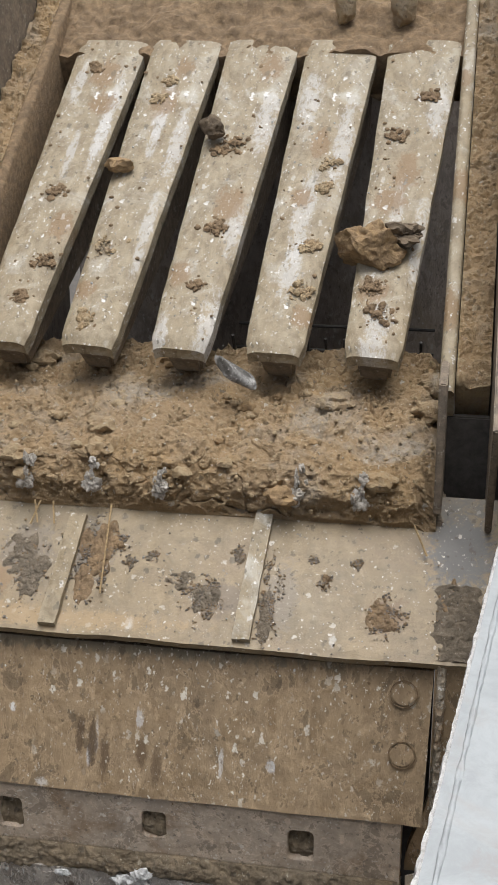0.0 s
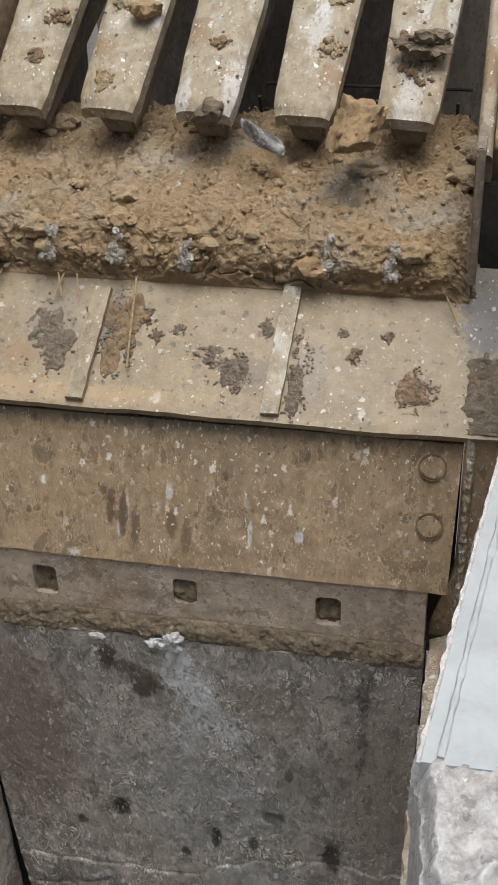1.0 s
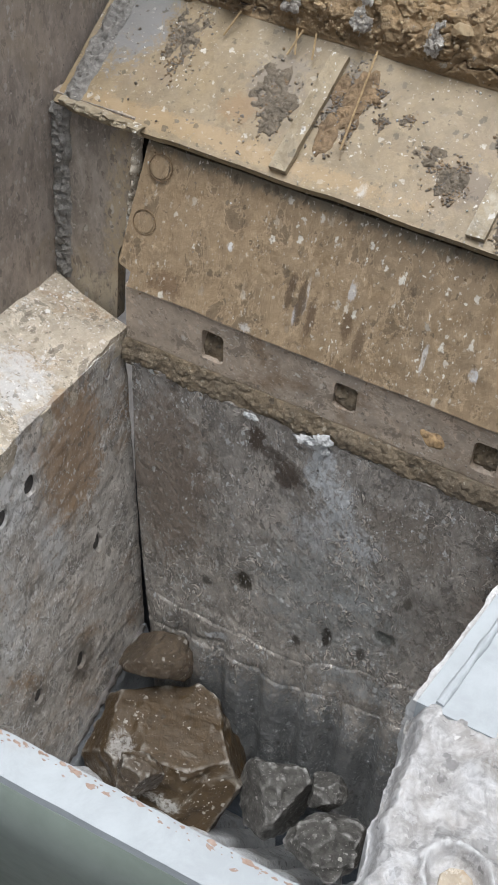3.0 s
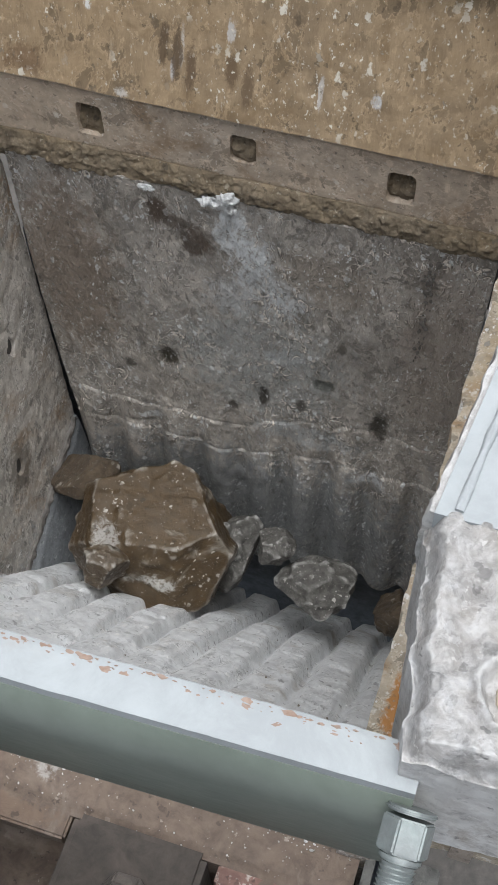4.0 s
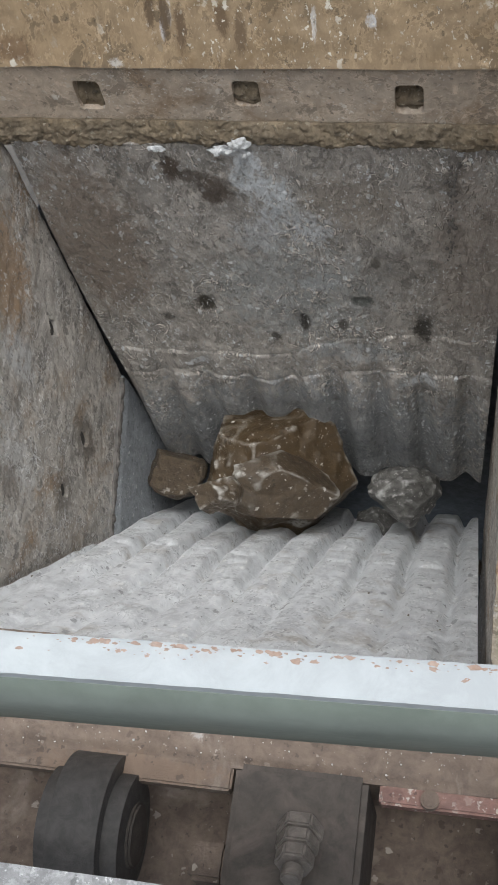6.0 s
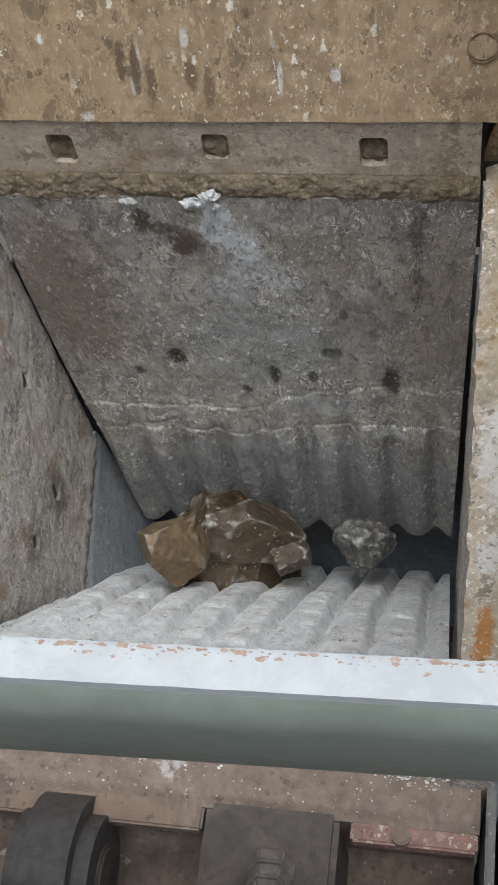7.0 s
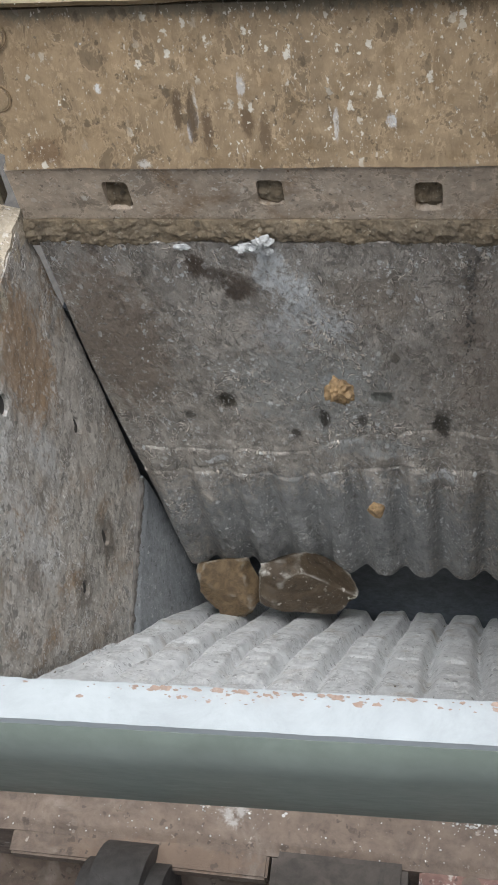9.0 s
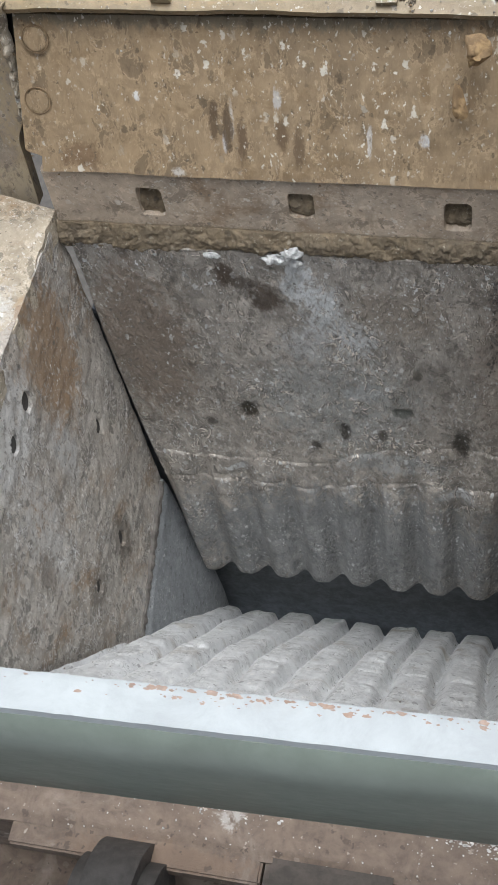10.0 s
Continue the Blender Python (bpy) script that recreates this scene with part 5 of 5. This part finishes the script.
LAST_SMALL = stone("clay_clod", boulder(127, (0.018, 0.016, 0.032), 6, 3, 0.2), CLOD_CLAY, "sliver of clay falling past the liner plate", "clay clod", "falling clods")
flint = solid("flat_stone", boulder(131, (0.062, 0.022, 0.018), 6, 3, 0.1), GREY_ROCK, "long grey stone stuck between bars and clay", "rock",
              m=pose(0.565, 0.535, 0.865, 20, 28, -18))


def build_red_shape():
    """A plain red shape, not identified, that is lifted along the guard plate for a moment."""
    def face(u, v):
        return Vector((lerp(-0.55, 0.42, u) , 0.02 * (v - 0.5) ** 2 + 0.004 * math.sin(u * 5), lerp(0.0, -0.42, v) + 0.004 * u))
    return solid("red_shape", slab(face, 30, 16, (0, 0.008, 0)), RED, "plain smooth red shape against the guard plate", "panel")


RED_SHAPE = build_red_shape()


def rows(table):
    return [(t, LEAN @ pose(x, y, z, rx, ry, rz)) for t, x, y, z, rx, ry, rz in table]


def motions():
    # the swing jaw rocks about its top, three and a third strokes a second
    walk(SWING_JAW, [(k / 20, LEAN @ Matrix.Translation(SWING_TOP) @ pose(0, 0, 0, SWING_ANGLE - 0.40 * (0.5 + math.cos(2 * math.pi * (k / 20 - 9.8) / 0.3))))
                     for k in range(201)])
    walk(RED_SHAPE, rows([
        (0, -0.60, -1.335, 0.660, 0, 0, 0), (0.8, -0.60, -1.335, 0.660, 0, 0, 0), (1.1, 0.30, -1.335, 0.760, 0, 0, 0), (1.25, 0.50, -1.335, 0.885, 0, 0, 0),
        (1.4, 0.52, -1.335, 0.880, 0, 0, 0), (1.6, 0.54, -1.335, 0.912, 0, 0, 0), (1.8, 0.54, -1.335, 0.912, 0, 0, 0), (2.0, 0.52, -1.335, 0.878, 0, 0, 0),
        (2.1, 0.42, -1.335, 0.78, 0, 0, 0), (2.4, -0.1, -1.335, 0.660, 0, 0, 0), (2.8, -0.60, -1.335, 0.660, 0, 0, 0), (10, -0.60, -1.335, 0.660, 0, 0, 0)]))
    walk(BOULDER, rows([
        (0, 0.216, -0.24, -1.152, -4, 3, 6),
        (3.2, 0.216, -0.24, -1.152, -4, 3, 6),
        (4.5, 0.333, -0.22, -1.072, 0, 0, 0),
        (4.8, 0.333, -0.22, -1.062, 5, 0, 4),
        (5.0, 0.337, -0.22, -1.106, 8, 6, 10),
        (5.2, 0.40, -0.18, -1.215, 14, 16, 12),
        (5.5, 0.415, -0.13, -1.255, 20, 24, 14),
        (5.7, 0.415, -0.125, -1.27, 22, 28, 14),
        (6.8, 0.374, -0.16, -1.258, 40, 60, 30),
        (7.0, 0.354, -0.16, -1.427, 45, 62, 30),
        (7.15, 0.36, -0.14, -1.48, 48, 80, 44),
        (7.35, 0.36, -0.1, -1.95, 50, 88, 45),
        (10, 0.36, -0.06, -2.42, 60, 110, 45),
    ]))
    walk(FRAGMENT, rows([
        (0, 0.216, -0.24, -1.152, 0, 0, 0),
        (3.2, 0.216, -0.24, -1.152, 0, 0, 0),
        (4.5, 0.333, -0.22, -1.072, 0, 0, 0),
        (5.0, 0.35, -0.24, -1.12, 0, 4, 4),
        (5.2, 0.42, -0.29, -1.16, 0, 12, 8),
        (5.5, 0.445, -0.29, -1.15, 0, 14, 10),
        (5.7, 0.44, -0.28, -1.15, 0, 14, 10),
        (6.8, 0.426, -0.17, -1.144, 0, 10, 14),
        (7.0, 0.4, -0.17, -1.269, 4, 14, 14),
        (7.2, 0.316, -0.16, -1.367, 6, 16, 10),
        (7.5, 0.305, -0.15, -1.316, 8, 18, 8),
        (8.0, 0.294, -0.14, -1.367, 8, 14, 6),
        (8.5, 0.351, -0.14, -1.362, 8, 10, 4),
        (9.0, 0.395, -0.11, -1.42, 10, 10, 4),
        (9.2, 0.387, -0.13, -1.514, 14, 10, 4),
        (9.5, 0.387, -0.08, -2.034, 30, 20, 4),
        (10, 0.387, -0.08, -2.384, 30, 20, 4),
    ]))
    walk(LEFT, rows([
        (0, 0.101, -0.12, -0.938, 0, -20, 10),
        (3.2, 0.101, -0.12, -0.938, 0, -20, 10),
        (4.5, 0.032, -0.12, -1.194, 0, 0, 0),
        (4.8, 0.037, -0.12, -1.161, 5, 0, 5),
        (5.0, 0.097, -0.13, -0.974, 10, 10, 15),
        (5.2, 0.093, -0.13, -1.138, 20, 20, 20),
        (5.5, 0.104, -0.12, -1.198, 25, 30, 30),
        (5.7, 0.078, -0.12, -1.29, 30, 40, 30),
        (6.4, 0.078, -0.12, -1.44, 40, 60, 30),
        (6.7, 0.128, -0.12, -1.89, 50, 80, 30),
        (10, 0.128, -0.12, -2.19, 50, 80, 30),
    ]))
    walk(TALL, rows([
        (0, 0.519, -0.22, -1.116, 0, 0, 0),
        (3.2, 0.519, -0.22, -1.116, 0, 0, 0),
        (4.3, 0.459, -0.16, -1.216, 0, 10, 20),
        (5.0, 0.479, -0.12, -1.366, 0, 10, 20),
        (5.6, 0.479, -0.1, -1.916, 0, 30, 20),
        (10, 0.479, -0.1, -2.116, 0, 30, 20),
    ]))
    walk(CHIP, rows([
        (0, 0.241, -0.42, -0.971, 0, 0, 0),
        (4.5, 0.241, -0.42, -0.971, 0, 0, 0),
        (5.0, 0.264, -0.42, -0.94, 5, 10, 0),
        (5.2, 0.275, -0.42, -0.921, 8, 20, 0),
        (5.5, 0.242, -0.4, -0.915, 12, 30, 5),
        (5.7, 0.235, -0.38, -0.974, 15, 35, 8),
        (6.4, 0.5, -0.34, -0.889, 20, 60, 20),
        (6.8, 0.541, -0.32, -0.94, 20, 70, 30),
        (7.0, 0.524, -0.24, -1.231, 20, 75, 30),
        (7.5, 0.519, -0.2, -1.342, 25, 95, 30),
        (8.0, 0.545, -0.18, -1.357, 30, 120, 30),
        (8.2, 0.576, -0.17, -1.383, 40, 140, 30),
        (8.4, 0.576, -0.12, -1.783, 60, 170, 30),
        (10, 0.576, -0.12, -2.083, 60, 170, 30),
    ]))
    walk(GREY_SMALL, rows([
        (0, 0.638, -0.18, -1.074, 0, 0, 0),
        (3.2, 0.638, -0.18, -1.074, 0, 0, 0),
        (4.5, 0.582, -0.2, -1.146, 0, 0, 0),
        (5.0, 0.631, -0.2, -1.203, 0, 20, 10),
        (5.2, 0.681, -0.19, -1.176, 0, 40, 20),
        (5.5, 0.672, -0.18, -1.246, 10, 50, 20),
        (6.0, 0.661, -0.15, -1.588, 30, 60, 20),
        (6.4, 0.661, -0.12, -2.088, 30, 60, 20),
        (10, 0.661, -0.12, -2.288, 30, 60, 20),
    ]))
    walk(GREY_FLAT, rows([
        (0, 0.712, -0.28, -1.112, 10, -30, 10),
        (3.2, 0.712, -0.28, -1.112, 10, -30, 10),
        (4.5, 0.757, -0.2, -1.194, 0, 0, 0),
        (5.0, 0.782, -0.2, -1.191, 4, 8, 6),
        (5.2, 0.811, -0.2, -1.142, 8, 14, 10),
        (5.5, 0.807, -0.19, -1.211, 14, 22, 12),
        (5.7, 0.792, -0.19, -1.278, 18, 26, 14),
        (6.8, 0.731, -0.15, -1.263, 40, 60, 30),
        (7.0, 0.724, -0.14, -1.357, 40, 64, 30),
        (7.2, 0.665, -0.12, -1.454, 50, 70, 30),
        (7.5, 0.615, -0.09, -1.854, 60, 80, 30),
        (10, 0.615, -0.09, -2.254, 60, 80, 30),
    ]))
    walk(DARK_RIGHT, rows([
        (0, 0.925, -0.15, -1.339, 0, 0, 0),
        (4.5, 0.925, -0.15, -1.339, 0, 0, 0),
        (5.0, 0.911, -0.15, -1.281, 0, 10, 0),
        (5.3, 0.911, -0.15, -1.401, 0, 20, 0),
        (5.6, 0.911, -0.11, -1.881, 0, 40, 0),
        (10, 0.911, -0.11, -2.081, 0, 40, 0),
    ]))
    walk(CLOD, rows([
        (0, 0.825, 0.8, 1.085, 0, 0, 0),
        (0.3, 0.8, 0.765, 1.055, 0, 2, 3),
        (0.5, 0.8, 0.735, 1.03, 0, 3, 6),
        (0.7, 0.767, 0.68, 0.995, 4, -6, 12),
        (0.8, 0.749, 0.62, 0.994, 12, -12, 20),
        (0.9, 0.751, 0.56, 0.964, 25, -20, 40),
        (1.0, 0.77, 0.5, 0.903, 40, -25, 70),
        (1.1, 0.757, 0.46, 0.845, 60, -20, 80),
        (1.2, 0.727, 0.42, 0.825, 75, -10, 90),
        (1.3, 0.725, 0.415, 0.81, 85, -5, 95),
        (1.5, 0.728, 0.375, 0.745, 95, 0, 100),
        (1.7, 0.705, 0.345, 0.735, 100, 0, 105),
        (1.9, 0.703, 0.315, 0.715, 110, 0, 110),
        (2.0, 0.721, 0.29, 0.683, 125, 5, 115),
        (2.1, 0.693, 0.22, 0.61, 150, 20, 120),
        (2.2, 0.713, 0.08, 0.5, 190, 40, 130),
        (2.3, 0.699, -0.02, 0.3, 230, 60, 140),
        (2.4, 0.674, -0.09, 0.03, 260, 90, 150),
        (2.5, 0.649, -0.12, -0.295, 300, 110, 160),
        (2.6, 0.62, -0.17, -0.64, 340, 120, 170),
        (2.8, 0.56, -0.2, -1.35, 400, 140, 180),
        (3.0, 0.55, -0.12, -1.8, 420, 140, 180),
        (10, 0.55, -0.05, -2.3, 420, 140, 180),
    ]))
    walk(BALL, rows([
        (0, 0.404, 1.119, 1.295, 0, 0, 0),
        (0.3, 0.415, 0.959, 1.193, 25, 0, 0),
        (0.5, 0.426, 0.835, 1.115, 60, 0, 0),
        (0.7, 0.439, 0.721, 1.042, 110, 0, 10),
        (0.9, 0.438, 0.596, 0.964, 170, 0, 10),
        (1.0, 0.45, 0.55, 0.903, 210, 0, 10),
        (1.1, 0.439, 0.45, 0.82, 250, 0, 20),
        (1.2, 0.469, 0.32, 0.7, 290, 0, 20),
        (1.3, 0.482, 0.2, 0.595, 340, 0, 30),
        (1.4, 0.511, 0.08, 0.45, 390, 0, 30),
        (1.5, 0.565, -0.08, 0.075, 440, 0, 30),
        (1.6, 0.568, -0.16, -0.27, 490, 0, 30),
        (1.8, 0.56, -0.15, -1.3, 560, 0, 30),
        (2.0, 0.56, -0.1, -2.0, 600, 0, 30),
        (10, 0.56, -0.1, -2.35, 600, 0, 30),
    ]))
    walk(WET_CLOD, rows([
        (0, 0.893, 0.827, 1.104, 0, 0, 0),
        (0.5, 0.896, 0.761, 1.062, 2, 0, 8),
        (1.0, 0.886, 0.691, 1.018, 4, 3, 12),
        (1.5, 0.894, 0.62, 0.973, 6, 3, 16),
        (2.0, 0.887, 0.575, 0.944, 6, 4, 20),
        (3.2, 0.9, 0.56, 0.92, 20, 6, 24),
        (4.0, 0.9, 0.45, 0.8, 40, 6, 24),
        (10, 0.9, 0.44, 0.79, 40, 6, 24),
    ]))
    walk(PEBBLE, rows([
        (0, 0.185, 1.022, 1.215, 0, 0, 0),
        (0.5, 0.183, 0.958, 1.175, 3, 0, 15),
        (1.0, 0.267, 0.767, 1.054, 6, 0, 30),
        (2.5, 0.22, 0.62, 0.95, 10, 0, 60),
        (10, 0.22, 0.58, 0.84, 40, 0, 90),
    ]))
    walk(WALL_CLOD, rows([
        (0, 0.09, 1.78, 1.74, 0, 0, 0),
        (1.4, 0.09, 1.0, 1.25, 20, 0, 20),
        (2.0, 0.095, 0.72, 0.985, 45, 10, 40),
        (2.3, 0.09, 0.66, 0.93, 55, 10, 45),
        (2.5, 0.085, 0.62, 0.9, 60, 10, 50),
        (3.2, 0.08, 0.58, 0.87, 65, 10, 60),
        (6.2, 0.1, 0.46, 0.82, 80, 20, 80),
        (6.5, 0.11, 0.1, 0.42, 120, 40, 90),
        (6.7, 0.13, -0.22, -0.45, 160, 60, 100),
        (6.8, 0.142, -0.36, -0.821, 180, 80, 110),
        (6.9, 0.237, -0.34, -0.968, 210, 100, 120),
        (7.0, 0.241, -0.3, -1.066, 225, 110, 120),
        (7.1, 0.201, -0.26, -1.147, 232, 115, 120),
        (7.2, 0.102, -0.2, -1.306, 238, 118, 120),
        (7.5, 0.131, -0.15, -1.265, 242, 120, 120),
        (8.0, 0.122, -0.14, -1.325, 244, 121, 120),
        (8.5, 0.123, -0.13, -1.397, 246, 122, 120),
        (9.0, 0.172, -0.10, -1.43, 250, 122, 120),
        (9.3, 0.17, -0.13, -1.547, 255, 122, 120),
        (9.6, 0.17, -0.1, -2.027, 270, 122, 120),
        (10, 0.17, -0.1, -2.327, 270, 122, 120),
    ]))
    walk(CRUMB, rows([
        (0, 0.95, 1.75, 1.75, 0, 0, 0),
        (2.4, 0.95, 0.75, 1.04, 30, 0, 0),
        (2.7, 0.93, 0.35, 0.7, 60, 0, 0),
        (2.9, 0.9, 0.05, 0.38, 100, 20, 0),
        (3.0, 0.69, -0.04, 0.10, 140, 40, 0),
        (3.1, 0.683, -0.07, -0.252, 190, 60, 0),
        (3.2, 0.62, -0.1, -0.675, 230, 90, 0),
        (3.5, 0.6, -0.12, -1.6, 300, 100, 0),
        (10, 0.6, -0.1, -2.3, 300, 100, 0),
    ]))
    walk(LATE, rows([
        (0, 0.55, 1.8, 1.78, 0, 0, 0),
        (8.0, 0.55, 0.75, 1.05, 40, 0, 0),
        (8.5, 0.55, 0.32, 0.68, 80, 0, 20),
        (8.7, 0.554, 0.04, 0.435, 110, 10, 40),
        (8.8, 0.588, -0.04, 0.185, 140, 20, 50),
        (8.9, 0.563, -0.07, -0.035, 180, 30, 60),
        (9.0, 0.584, -0.11, -0.43, 220, 50, 70),
        (9.1, 0.575, -0.16, -0.9, 260, 70, 80),
        (9.2, 0.603, -0.24, -1.368, 290, 80, 90),
        (9.3, 0.674, -0.208, -1.413, 320, 90, 100),
        (9.4, 0.7, -0.16, -1.47, 350, 100, 110),
        (9.5, 0.76, -0.14, -1.52, 380, 110, 120),
        (9.6, 0.83, -0.13, -1.56, 400, 120, 130),
        (9.8, 0.92, -0.05, -1.9, 420, 120, 130),
        (10, 0.92, 0.0, -2.3, 430, 120, 130),
    ]))
    walk(LATE_SMALL, rows([
        (0, 0.62, 1.82, 1.8, 0, 0, 0),
        (8.0, 0.62, 0.78, 1.07, 40, 0, 0),
        (8.5, 0.62, 0.3, 0.66, 80, 0, 20),
        (8.7, 0.61, 0.03, 0.36, 120, 10, 20),
        (8.8, 0.6, -0.05, 0.13, 150, 20, 20),
        (8.9, 0.61, -0.09, -0.235, 200, 40, 20),
        (9.0, 0.655, -0.2, -0.79, 260, 60, 20),
        (9.1, 0.795, -0.565, -0.86, 310, 80, 20),
        (9.2, 0.829, -0.377, -1.172, 340, 90, 20),
        (9.3, 0.863, -0.218, -1.434, 370, 100, 20),
        (9.5, 0.86, -0.13, -1.56, 400, 100, 20),
        (9.8, 0.9, 0.0, -2.0, 430, 100, 20),
        (10, 0.9, 0.0, -2.3, 430, 100, 20),
    ]))
    walk(LAST, rows([
        (0, 0.8, 1.84, 1.8, 0, 0, 0),
        (9.3, 0.82, 0.75, 1.05, 40, 0, 0),
        (9.7, 0.82, 0.4, 0.74, 70, 0, 20),
        (9.9, 0.815, 0.12, 0.53, 110, 0, 40),
        (10, 0.809, 0.045, 0.415, 140, 10, 50),
    ]))
    walk(LAST_SMALL, rows([
        (0, 0.76, 1.84, 1.8, 0, 0, 0),
        (9.3, 0.8, 0.72, 1.03, 40, 0, 0),
        (9.7, 0.8, 0.33, 0.7, 70, 0, 20),
        (9.9, 0.79, 0.08, 0.45, 110, 0, 40),
        (10, 0.783, 0.04, 0.31, 150, 20, 50),
    ]))


motions()
